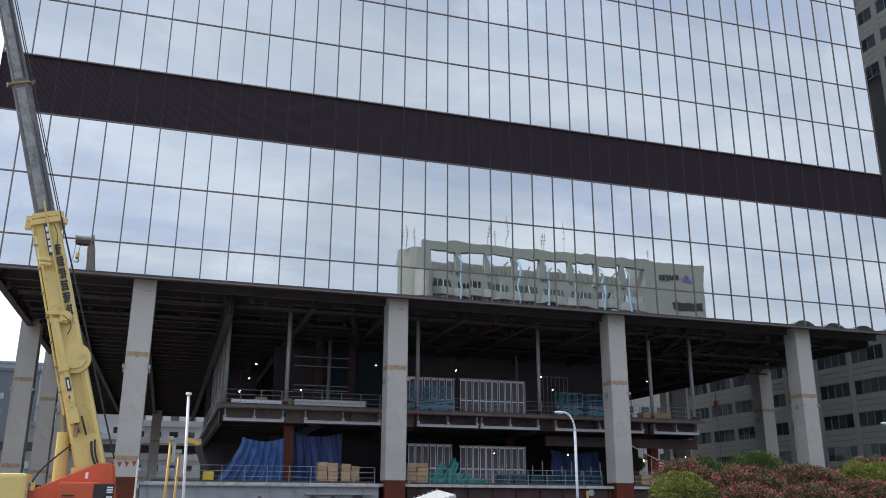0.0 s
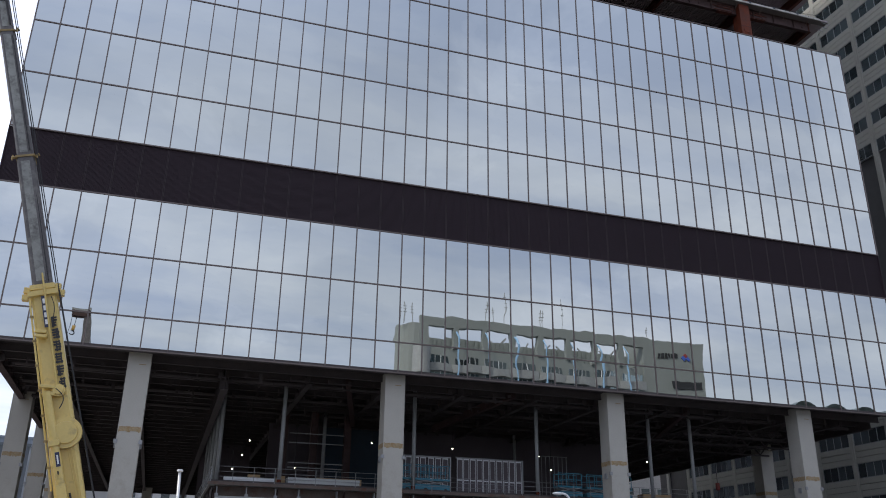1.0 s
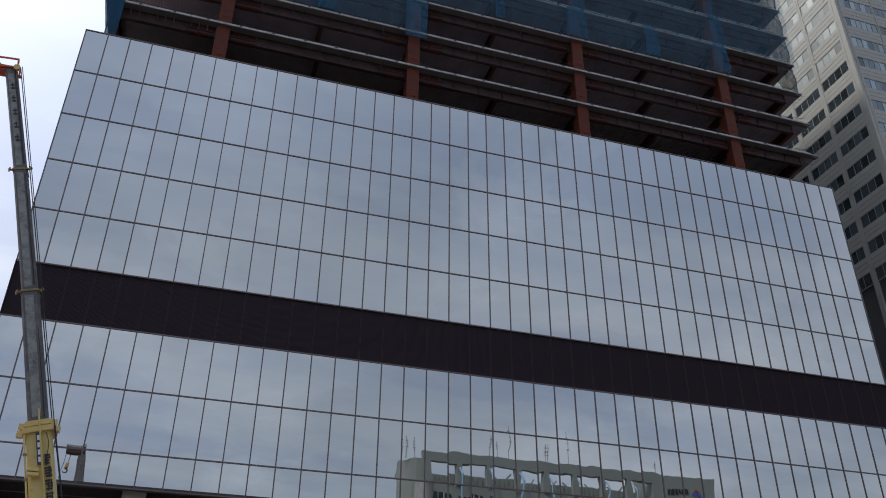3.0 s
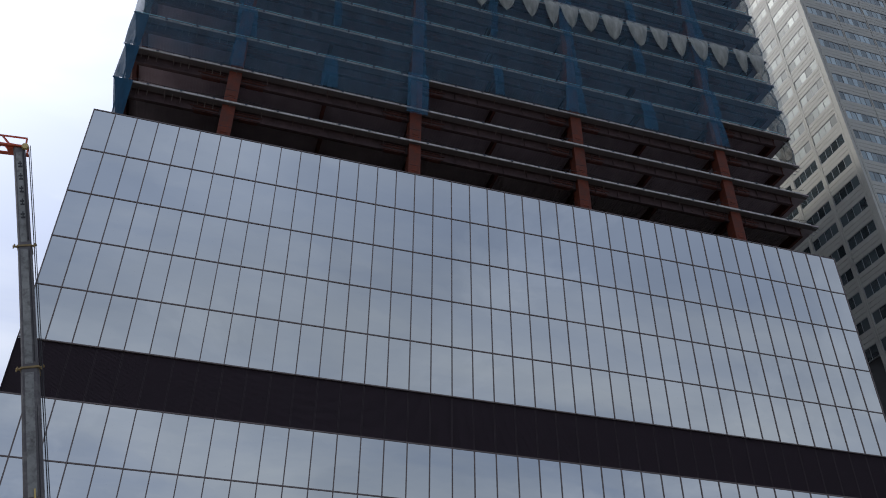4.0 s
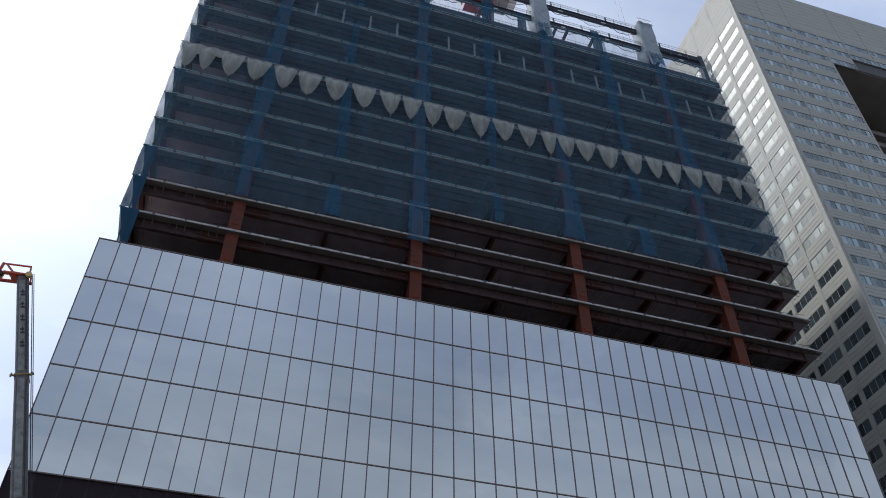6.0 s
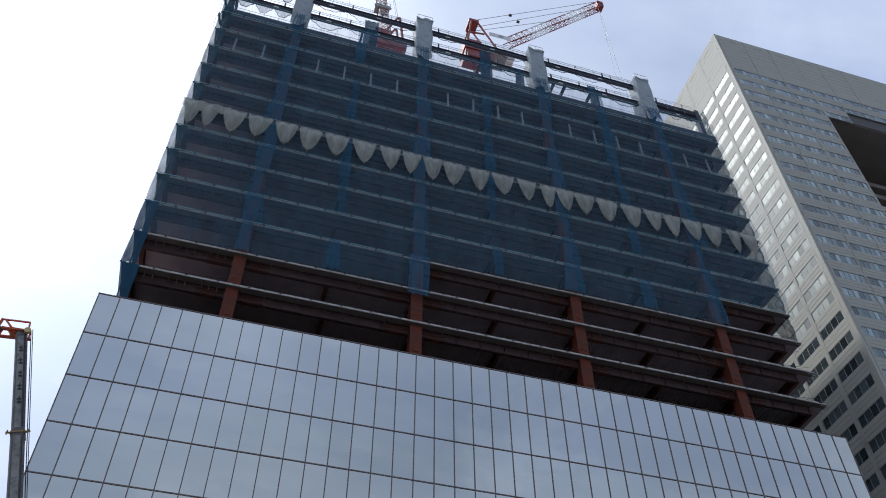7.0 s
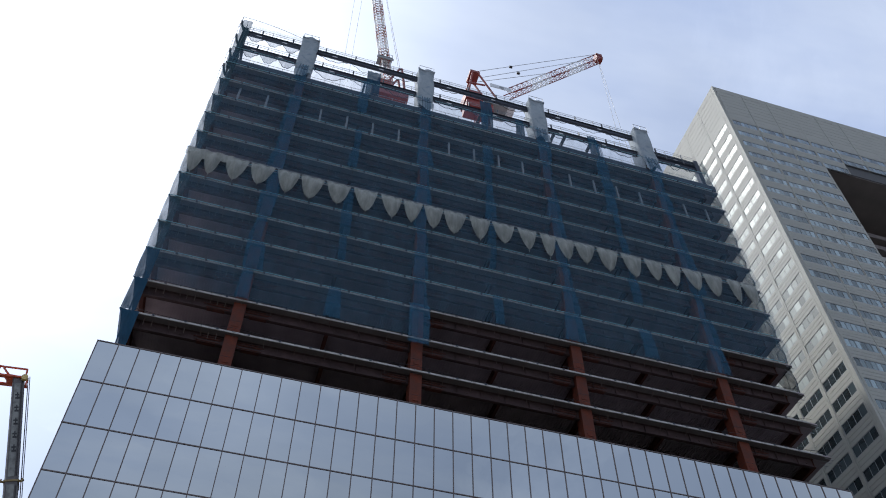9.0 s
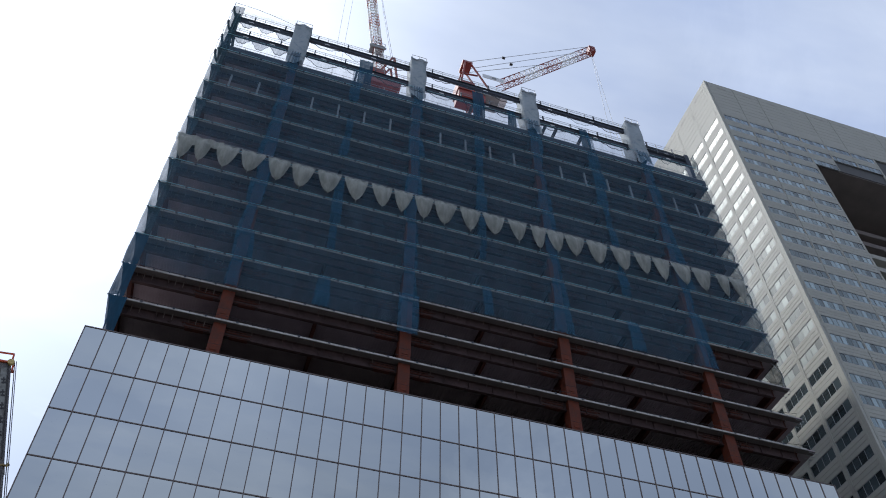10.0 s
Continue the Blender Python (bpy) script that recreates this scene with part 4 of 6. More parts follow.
TOPS = [152.68 - RST * k for k in range(0, 39)]
office_face(False, range(0, 4), TOPS[:24], lambda b, z: b > 2 and HLO < z < HHI - 2)
office_face(False, range(4, 6), TOPS[:3], lambda b, z: z < HHI)
# upper panes toned, lower ones mirror: the dark tower's reflection set by material
office_face(True, range(0, 5), TOPS[:17], toned=True)
office_face(True, range(0, 5), TOPS[17:26])
office_face(True, range(1, 9), TOPS[33:39])
# piers between the bays, and the blank crown
for b in range(0, 7):
    zlo = 0 if b < 4 else HHI
    for dx in (-0.21, 0.02) if b % 3 == 0 else ():
        boxes("pier", CLADDING, office, (0.75 + BAY * b + dx, 0.75 + BAY * b + dx + 0.19, 0.0, 0.3, zlo, RTOP - 0.3))
for b in range(0, 11):
    for dy in (-0.34, 0.02):
        boxes("pier", CLADDING, office, (-0.03, 0.3, 0.75 + BAY * b + dy, 0.75 + BAY * b + dy + 0.32, 0, RTOP - 0.3))
bm = bmesh.new()
bm2 = bmesh.new()
for q in range(9):
    za, zb = 153.0 + q * 1.42, 153.0 + (q + 1) * 1.42 - 0.075
    box(bm, 0.05, BAY - 0.05, 0.01, 0.3, za, zb)
    box(bm2, 0.36, BAY - 0.36, 0.01, 0.3, za, zb)
crown_panel = mesh_of("crown_panel", bm, CLADDING)
side_panel = mesh_of("crown_panel", bm2, CLADDING)
for b in range(0, 8):
    part("crown_panel", crown_panel, None, office).location = (0.75 + BAY * b, 0, 0)
for b in range(0, 9):
    part("crown_panel", side_panel, None, office).matrix_basis = Matrix(((0, 1, 0, 0), (1, 0, 0, 0.75 + BAY * b), (0, 0, 1, 0), (0, 0, 0, 1)))
bm = bmesh.new()
box(bm, -0.04, 0.42, -0.04, 0.42, 0, RTOP + 0.15)
part("corner_pier", bm, CLADDING, office, bevel=0.05)


# ---------------------------------------------------------------- the open base: decks, fences, stores
def fence(name, x0, x1, y, z, step=1.5, high=1.1, label="grey tubular guard rail along the deck edge"):
    f = thing(name, label, "guard rail", (0, y, z), "deck guard rails")
    bm = bmesh.new()
    box(bm, -0.018, 0.018, -0.018, 0.018, 0, high)
    post = mesh_of("post", bm, GALV)
    n = int((x1 - x0) / step)
    for i in range(n + 1):
        part("post", post, None, f).location = (x0 + (x1 - x0) * i / n, 0, 0)
    for h in (0.38, 0.74, high):
        bm = bmesh.new()
        bar(bm, (x0, 0, h), (x1, 0, h), 0.034, sides=6)
        part("rail", bm, GALV, f)
    boxes("toe_board", DARKSTEEL, f, (x0, x1, 0.03, 0.05, 0.0, 0.14))
    return f


low_deck = thing("lower_deck", "concrete working deck behind a steel girder at street level", "deck", kind="structure")
boxes("slab", SLABEDGE, low_deck, (-1.6, 44, 60.9, 100, 2.78, 2.98))
boxes("wall_below", VOID, low_deck, (-1.6, 44, 62.6, 62.8, 0, 2.78))
girder = thing("grey_girder", "long grey painted plate girder carrying the lower deck", "girder", (0, 60.7, 0))
bm = bmesh.new()
ibeam(bm, "x", -1.5, 14.4, 0, 2.76, 2.0, 0.5, 0.05, 0.04)
part("web", bm, GREYPAINT, girder)
for i in range(10):
    boxes("stiffener", GREYPAINT, girder, (-1.1 + 1.6 * i, -1.06 + 1.6 * i, -0.22, 0.0, 0.82, 2.7))
# holes are shallow discs in the interior shade colour
for x, r in ((6.2, 0.14), (9.8, 0.2), (11.2, 0.16), (12.9, 0.36)):
    bm = bmesh.new()
    bmesh.ops.create_cone(bm, segments=20, radius1=r, radius2=r, depth=0.06, cap_ends=True, matrix=Matrix.Translation((x, -0.03, 1.95)) @ Matrix.Rotation(math.pi / 2, 4, "X"))
    part("web_hole", bm, VOID, girder, "round service hole")
bm = bmesh.new()
box(bm, 9.2, 13.9, -0.3, -0.02, 2.2, 2.32)
part("bracket_plate", bm, GREYPAINT, girder)
boxes("pedestal", CONCRETE, girder, (-1.2, -0.4, -0.4, 0.4, 0, 0.76), (12.8, 13.6, -0.4, 0.4, 0, 0.76))
brown = thing("brown_edge_beam", "rust-brown steel beam along the lower deck", "beam", (0, 61.2, 0))
bm = bmesh.new()
ibeam(bm, "x", 16.6, 43.8, 0, 2.76, 1.0, 0.4)
part("web", bm, BROWN, brown)
for i in range(14):
    boxes("stiffener", PRIMER, brown, (17.4 + 1.9 * i, 17.44 + 1.9 * i, -0.2, 0, 1.82, 2.7))
for x in (20, 30, 40):
    boxes("stub_column", BROWN, brown, (x - 0.2, x + 0.2, -0.2, 0.2, 0, 1.75))
fence("guard_rail", -0.9, 14.2, 61.15, 2.98)
fence("guard_rail", 16.8, 32.2, 61.3, 2.98)
fence("guard_rail", 34.8, 43.5, 61.3, 2.98)

up_deck = thing("upper_deck", "raised steel deck with a pale edge under the tower", "deck", kind="structure")
boxes("slab", CONCRETE, up_deck, (3.2, 44.2, 65.0, 100, 8.4, 8.58))
boxes("edge_angle", WEATHERED, up_deck, (3.1, 44.3, 64.88, 64.98, 8.38, 8.6))
stops = (3.6, 8.2, 13.2, 18.4, 23.6, 28.9, 34.1, 39.3, 43.9)
for a, b in zip(stops, stops[1:]):
    bm = bmesh.new()
    ibeam(bm, "x", a + 0.05, b - 0.05, 65.9, 8.38, 0.95, 0.35)
    part("edge_beam", bm, WEATHERED if a < 14 else BROWN, up_deck)
    boxes("stiffener", BROWN, up_deck, (a - 0.02, a + 0.02, 65.6, 65.95, 7.45, 8.3))
for y in [69 + 3.2 * k for k in range(9)]:
    bm = bmesh.new()
    ibeam(bm, "x", 3.4, 44, y, 8.38, 0.7, 0.25)
    part("deck_joist", bm, DARKSTEEL, up_deck)
for x in (3.5, 11, 18.4, 28.9, 39.3, 44.0):
    bm = bmesh.new()
    ibeam(bm, "y", 66.2, 99, x, 8.36, 1.1, 0.35)
    part("deck_girder", bm, DARKSTEEL, up_deck)
boxes("low_beam", BROWN, up_deck, (30, 44.5, 66.6, 66.9, 6.3, 7.1))
hung = thing("hung_rails", "white steel runway rails hung below the upper deck edge", "rail", (0, 65.2, 0))
for a, b in ((3.7, 8.1), (9.6, 15.5), (18.4, 23.5), (23.7, 28.8), (30.2, 38.4), (39.4, 43.8)):
    bm = bmesh.new()
    ibeam(bm, "x", a, b, 0, 7.62, 0.2, 0.2)
    part("rail", bm, PALEWALL, hung)
    for x in (a + 0.1, (a + b) / 2, b - 0.1):
        boxes("hanger", GALV, hung, (x - 0.12, x + 0.12, -0.12, 0.12, 7.63, 7.8))
        boxes("hanger_rod", GALV, hung, (x - 0.03, x + 0.03, -0.03, 0.5, 7.8, 8.3))
fence("guard_rail", 3.3, 44.1, 65.1, 8.6)
f = thing("guard_rail", "grey tubular guard rail along the deck end", "guard rail", (3.3, 0, 8.6), "deck guard rails")
for i in range(12):
    boxes("post", GALV, f, (-0.024, 0.024, 65.3 + 2.5 * i, 65.35 + 2.5 * i, 0, 1.1))
for h in (0.4, 0.75, 1.1):
    boxes("rail", GALV, f, (-0.02, 0.02, 65.2, 94, h - 0.02, h + 0.02))

# slender posts from the decks up to the soffit
bm = bmesh.new()
bmesh.ops.create_cone(bm, segments=14, radius1=0.155, radius2=0.155, depth=7.52, cap_ends=True, matrix=Matrix.Translation((0, 0, 4.16)))
shaft_mesh = mesh_of("shaft", bm, GREYPAINT, True)
bm = bmesh.new()
bmesh.ops.create_cone(bm, segments=14, radius1=0.165, radius2=0.165, depth=0.38, cap_ends=True, matrix=Matrix.Translation((0, 0, 0.2)))
collar_mesh = mesh_of("collar", bm, PRIMER, True)
bm = bmesh.new()
box(bm, -0.3, 0.3, -0.3, 0.3, 0, 0.03)
cap_mesh = mesh_of("plates", bm, GREYPAINT)
for x, y in [(8.2, 65.5), (18.5, 65.5), (29.0, 65.5), (39.55, 65.5), (43.75, 65.6), (3.9, 69), (3.9, 74), (3.9, 79), (3.9, 84), (3.9, 89), (13.2, 76), (33, 80), (41.5, 74), (43.5, 84)]:
    c = thing("slender_post", "slender grey round steel post on the upper deck", "post", (x, y, 8.58), "slender posts")
    part("shaft", shaft_mesh, None, c)
    part("collar", collar_mesh, None, c, "red primed foot of the post")
    part("plates", cap_mesh, None, c)
for x, y in ((8.7, 66.8), (18.4, 70), (28.9, 72), (38.2, 69), (40.5, 67.5)):
    c = boxes("steel_column", PRIMER, None, (x - 0.35, x + 0.35, y - 0.35, y + 0.35, 2.98, 7.3))
    tagged(c, "rust-red primed box column holding up the upper deck", "column", "tower columns")
# deep hanging girder and ducts under the soffit
bm = bmesh.new()
ibeam(bm, "y", 62, 149, 3.4, 16.5, 1.9, 0.5)
for k in range(30):
    box(bm, 3.1, 3.7, 63 + 2.4 * k, 63.05 + 2.4 * k, 14.62, 16.45)
part("deep_girder", bm, DARKSTEEL, soffit)
for x, s in ((12.5, 1), (26, -1), (42, 1)):
    bm = bmesh.new()
    bar(bm, (x, 63, 16.2), (x + 3.0 * s, 75, 15.2), 0.4, 0.6)
    part("brace", bm, BROWN, soffit)
for y in (64.3, 70, 76):
    bm = bmesh.new()
    bar(bm, (X0 + 2.4, y, 15.85), (X1 - 2.4, y, 15.85), 0.3, sides=8)
    part("service_pipe", bm, DARKSTEEL, soffit)
bm = bmesh.new()
for k in range(120):
    x, y = SX0 + 0.5 + (k % 24) * 2.95, 63.2 + 4 * (k // 24)
    box(bm, x, x + 0.06, y, y + 0.06, 15.4, 16.0)
    box(bm, x + 0.7, x + 0.85, y + 0.3, y + 0.45, 15.5, 15.7)
hangers = part("hangers", bm, DARKSTEEL, soffit)
tagged(hangers, kind="stuff")
for y, xs, n in ((67, 44, 5), (71, 40, 9), (75.5, 47, 6)):
    bm = bmesh.new()
    for k in range(n):
        x = xs + 2.1 * k
        bar(bm, (x, y, 16.0), (x + 1.05, y, 14.9), 0.1)
        bar(bm, (x + 1.05, y, 14.9), (x + 2.1, y, 16.0), 0.1)
        bar(bm, (x, y, 15.5), (x, y + 3.5, 15.3), 0.16)
    bar(bm, (xs, y, 14.85), (xs + 2.1 * n, y, 14.85), 0.16)
    bar(bm, (xs, y, 15.5), (xs + 2.1 * n, y, 15.5), 0.12)
    part("soffit_truss", bm, DARKSTEEL, soffit)

# inner walls, the deep shade behind the decks put into their colour
inner_walls = thing("wall_inner", "inner walls behind the decks, coloured dark as deep shade", "wall", kind="structure")
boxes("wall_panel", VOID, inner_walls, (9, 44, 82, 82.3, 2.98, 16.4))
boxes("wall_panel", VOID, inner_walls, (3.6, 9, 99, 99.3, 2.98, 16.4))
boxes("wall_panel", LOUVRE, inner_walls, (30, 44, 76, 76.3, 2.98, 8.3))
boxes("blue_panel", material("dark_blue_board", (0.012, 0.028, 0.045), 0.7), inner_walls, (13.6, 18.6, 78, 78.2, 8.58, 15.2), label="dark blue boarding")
for x in (9.6, 12.2, 15.2):
    boxes("inner_post", BROWN, inner_walls, (x - 0.3, x + 0.3, 75.4, 76, 8.58, 16.4))
for z in (9.9, 11.1, 11.5, 13.2, 14.0):
    boxes("inner_rail", GALV, inner_walls, (10.0, 14.8, 75.0, 75.06, z, z + 0.07))
bm = bmesh.new()
for k in range(7):
    bar(bm, (33.2 + 0.42 * k, 74, 8.58), (33.2 + 0.42 * k, 74, 13.2), 0.05)
bar(bm, (33.2, 74, 13.2), (35.8, 74, 13.2), 0.05)
part("bar_screen", bm, GALV, inner_walls)

# stacked window frames standing on both decks
leaf = bmesh.new()
for b in ((0.02, 0.06, 0, 0.06, 0, 1), (0.46, 0.5, 0, 0.06, 0, 1), (0.06, 0.46, 0, 0.06, 0, 0.03), (0.06, 0.46, 0, 0.06, 0.97, 1), (0.06, 0.46, 0, 0.06, 0.42, 0.45)):
    box(leaf, *b)
leaf_mesh = mesh_of("frame_leaf", leaf, WHITEPAINT)
bm = bmesh.new()
box(bm, 0.06, 0.46, 0.02, 0.04, 0.03, 0.97)
dark_mesh = mesh_of("dark_glass", bm, VOID)
for x0, x1, z0, high in ((18.5, 22.3, 8.6, 3.0), (22.9, 28.7, 8.6, 3.05), (18.5, 22.1, 3.0, 3.2), (22.9, 28.6, 3.0, 3.15)):
    r = thing("frame_rack", "rack of tall white metal window frames with dark panes", "window frames", (x0, 68.0, z0), "frame racks")
    n = int((x1 - x0) / 0.56)
    for i in range(n):
        p = part("frame_leaf", leaf_mesh, None, r)
        p.location, p.scale = (0.02 + i * (x1 - x0) / n, 0.03 * (i % 3), 0.0), (1, 1, high)
        part("dark_glass", dark_mesh, None, p)
    boxes("top_bar", GALV, r, (-0.1, x1 - x0 + 0.1, -0.05, 0.12, high, high + 0.1))
    boxes("end_board", GALV, r, (x1 - x0, x1 - x0 + 0.1, -0.05, 0.5, 0, high))


def stack(name, mat, label, cat, x0, x1, y0, y1, z, high, layers, group=""):
    s = thing(name, label, cat, (x0, y0, z), group)
    h = high / layers
    for i in range(layers):
        d = random.uniform(-0.03, 0.03)
        boxes("layer", mat, s, (d, x1 - x0 + d, d, y1 - y0 + d, i * h, (i + 1) * h - 0.015))
    return s


for x0, x1, high in ((10.4, 11.05, 1.5), (11.1, 11.8, 1.45), (12.1, 12.75, 1.4), (12.8, 13.4, 1.25), (17.0, 17.7, 1.55), (17.75, 18.6, 1.55), (36.4, 39.6, 1.0)):
    stack("crate_stack", WOOD, "stack of brown timber crates on the lower deck", "crates", x0, x1, 62.6, 63.6, 2.98, high, 5, "crate stacks")
for x0, x1, high, m in ((4.3, 8.0, 0.6, WHITEPAINT), (9.0, 14.5, 0.75, PALEWALL)):
    stack("board_pack", m, "long white packs of boards on the upper deck", "boards", x0, x1, 66.5, 67.6, 8.58, high, 3, "board packs")
for x0, x1 in ((6.2, 7.1), (8.4, 9.0), (11.4, 15.0), (40.2, 43.0)):
    stack("cardboard_boxes", WOOD, "brown cardboard boxes on the upper deck", "boxes", x0, x1, 68.2, 69.2, 8.58, 1.0, 2, "cardboard boxes")
for i in range(9):
    x = 19.0 + i * 0.5
    s = bmesh.new()
    tall = (0.7, 1.5, 1.1, 1.7, 0.9, 0.75, 0.5, 0.55, 0.35)[i]
    loft(s, [[(u * (0.42 - 0.14 * q), v * 0.38, tall * q * (0.85 + 0.3 * u)) for u, v in ((-1, -1), (1, -1), (1.1, 0.2), (0.7, 1), (-0.8, 1))] for q in (0, 0.35, 0.7, 1.0)])
    for q in range(3):
        bar(s, (random.uniform(-0.4, 0.1), -0.42, 0.12), (random.uniform(0, 0.5), -0.42, tall * random.uniform(0.6, 1.1)), 0.09, 0.12)
    o = part("bundle", s, TEAL, None)
    o.location = (x, 63.0 + 0.4 * random.random(), 2.98)
    o.rotation_euler = (0, 0, random.uniform(-0.5, 0.5))
    tagged(o, "bundle wrapped in bright teal sheeting on the deck", "bundle", "teal bundles")
for i in range(7):
    o = boxes("glass_crate", CLEARNET, None, (24.5 + 1.3 * i, 25.6 + 1.3 * i, 63.2, 63.9, 2.99, 3.85))
    tagged(o, "pale green-grey wrapped glass crate on the lower deck", "crate", "glass crates")
for i in range(12):
    o = boxes("upright_tube", GALV, None, (24.3 + 0.85 * i, 24.36 + 0.85 * i, 64.3, 64.36, 2.98, 4.2 + 0.35 * (i % 3)))
    tagged(o, "upright grey steel tube standing on the lower deck", "tube", "upright tubes")


def scissor_lift(x, y, z):
    s = thing("scissor_lift", "teal-blue scissor lift with a railed basket", "lift", (x, y, z), "scissor lifts")
    boxes("chassis", LIFTBLUE, s, (-1.1, 1.1, -0.5, 0.5, 0.15, 0.65), bevel=0.04)
    boxes("platform", LIFTBLUE, s, (-1.1, 1.1, -0.5, 0.5, 0.95, 1.1))
    bm = bmesh.new()
    for q in (-0.45, 0.45):
        bar(bm, (-0.9, q, 0.65), (0.9, q, 0.95), 0.06)
        bar(bm, (0.9, q, 0.65), (-0.9, q, 0.95), 0.06)
    part("scissor_arms", bm, GREYPAINT, s)
    for q in (-0.47, 0.47):
        for u in (-1.05, -0.35, 0.35, 1.05):
            boxes("basket_post", LIFTBLUE, s, (u - 0.025, u + 0.025, q - 0.025, q + 0.025, 1.1, 2.1))
        for h in (1.6, 2.1):
            boxes("basket_rail", LIFTBLUE, s, (-1.05, 1.05, q - 0.03, q + 0.03, h - 0.025, h + 0.025))
    for u in (-0.75, 0.75):
        for q in (-0.48, 0.48):
            bm = bmesh.new()
            bmesh.ops.create_cone(bm, segments=14, radius1=0.18, radius2=0.18, depth=0.12, cap_ends=True, matrix=Matrix.Translation((u, q, 0.18)) @ Matrix.Rotation(math.pi / 2, 4, "X"))
            part("wheel", bm, BLACK, s)


for x, y in ((18.9, 66.4), (20.6, 66.6), (32.2, 66.6), (34.9, 66.8), (37.2, 67.2)):
    scissor_lift(x, y, 8.58)


def tarp(name, x0, x1, z0, z1, y, lean, label, folds=5.0, mat=TARP):
    bm = bmesh.new()
    rows = []
    for j in range(15):
        v = j / 14
        rows.append([(x0 + (x1 - x0) * i / 34 + lean * (1 - v) ** 1.5 * (1 - i / 34), y + 0.28 * math.sin(folds * i / 5 + v * 1.6) * (0.3 + 0.7 * (1 - v)) + 0.1 * math.sin(i * 1.9 + j), z0 + (z1 - z0 - 0.5 * math.sin(math.pi * i / 34) * 0.6) * v) for i in range(35)])
    sheet(bm, rows)
    o = part(name, bm, mat, None, smooth=True)
    return tagged(o, label, "tarpaulin", "blue tarpaulins")


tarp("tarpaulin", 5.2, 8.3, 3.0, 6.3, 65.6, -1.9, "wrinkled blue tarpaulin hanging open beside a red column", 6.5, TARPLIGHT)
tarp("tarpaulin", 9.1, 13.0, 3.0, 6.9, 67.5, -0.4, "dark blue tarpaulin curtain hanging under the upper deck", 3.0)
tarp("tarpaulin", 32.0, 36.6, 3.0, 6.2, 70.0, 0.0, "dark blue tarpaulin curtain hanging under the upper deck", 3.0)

# positions of the hanging bulbs
BULB_LIST = [(6.4, 72, 12.7), (5.9, 72, 11.5), (10.2, 72, 10.7), (16.6, 72, 13.1), (5.2, 72, 10.4), (23.2, 70, 12.7), (31.2, 70, 12.5), (32.3, 70, 11.4),
             (41.9, 70, 12.6), (25.5, 67, 5.6), (32.1, 67, 5.6), (39.3, 67, 5.3), (42.8, 66, 5.6)]
for x, y, z in BULB_LIST:
    b = thing("work_lamp", "small lit bulb hanging on a wire", "lamp", (x, y, z), "work lamps")
    bm = bmesh.new()
    bmesh.ops.create_icosphere(bm, subdivisions=2, radius=0.042)
    part("bulb", bm, LAMP, b, smooth=True)
    bm = bmesh.new()
    bar(bm, (0, 0, 0.1), (0, 0, (16.6 if z > 8 else 8.5) - z), 0.03)
    box(bm, -0.05, 0.05, -0.05, 0.05, 0.08, 0.22)
    part("wire", bm, BLACK, b)

# hanging hook, slack cable and barrier at the deck's far end
hk = thing("hanging_hook", "small red hook block hanging on a thin cable", "hook", (59.0, 84.0, 0))
bm = bmesh.new()
bar(bm, (0, 0, 12.9), (0, 0, 16.5), 0.05)
bar(bm, (0.1, 0, 5.5), (0, 0, 12.4), 0.03)
part("cable", bm, BLACK, hk)
boxes("block", CRANERED, hk, (-0.2, 0.2, -0.15, 0.15, 12.2, 13.0), bevel=0.08)
slack = thing("slack_cable", "pale cable sagging from the deck", "cable", (0, 64.0, 0))
bm = bmesh.new()
for q in range(10):
    a, b = q / 10, (q + 1) / 10
    bar(bm, (35.4 + 4.6 * a, 0, 7.4 - 2.6 * a ** 0.6), (35.4 + 4.6 * b, 0, 7.4 - 2.6 * b ** 0.6), 0.05)
part("cable", bm, PALEWALL, slack)
bar_thing = thing("site_barrier", "dark red slatted barrier panel on the lower deck", "barrier", (38.2, 64.0, 2.98))
for k in range(5):
    bm = bmesh.new()
    bar(bm, (0.1 + 0.1 * k, 0.02, 1.15 + 0.25 * k), (1.9 - 0.05 * k, 0.02, 1.05 + 0.25 * k), 0.1, 0.12)
    part("slat", bm, CRANERED, bar_thing)
for x in (0.05, 1.9):
    boxes("leg", GALV, bar_thing, (x, x + 0.06, 0.06, 0.12, 0, 2.3))
handrail = thing("stair_rail", "pale tubular stair handrail beside the deck", "handrail", (0, 62.5, 0))
bm = bmesh.new()
bar(bm, (40.6, 0, 5.2), (42.4, 0, 3.2), 0.06, sides=6)
bar(bm, (40.6, 0, 2.98), (40.6, 0, 5.2), 0.06, sides=6)
bar(bm, (42.4, 0, 2.98), (42.4, 0, 3.2), 0.06, sides=6)
part("rail", bm, PALEWALL, handrail)

# stubby excavator arm standing on the girder
arm = thing("excavator_arm", "black hydraulic arm with yellow ends beside the deck", "machine arm", (-0.3, 62.0, 0.08))
bm = bmesh.new()
bar(bm, (2.25, 0, 5.3), (3.05, 0, 3.2), 0.5, 0.42)
part("arm", bm, BLACK, arm)
bm = bmesh.new()
bar(bm, (1.5, 0, 5.65), (2.3, 0, 5.45), 0.36, 0.3)
bar(bm, (2.25, 0, 5.45), (2.45, 0, 5.0), 0.36, 0.3)
part("elbow", bm, material("machine_yellow", (0.62, 0.42, 0.03), 0.4), arm, "yellow elbow", bevel=0.05)
boxes("foot", bpy.data.materials["machine_yellow"], arm, (2.75, 3.45, -0.3, 0.3, 2.9, 3.6), bevel=0.06)

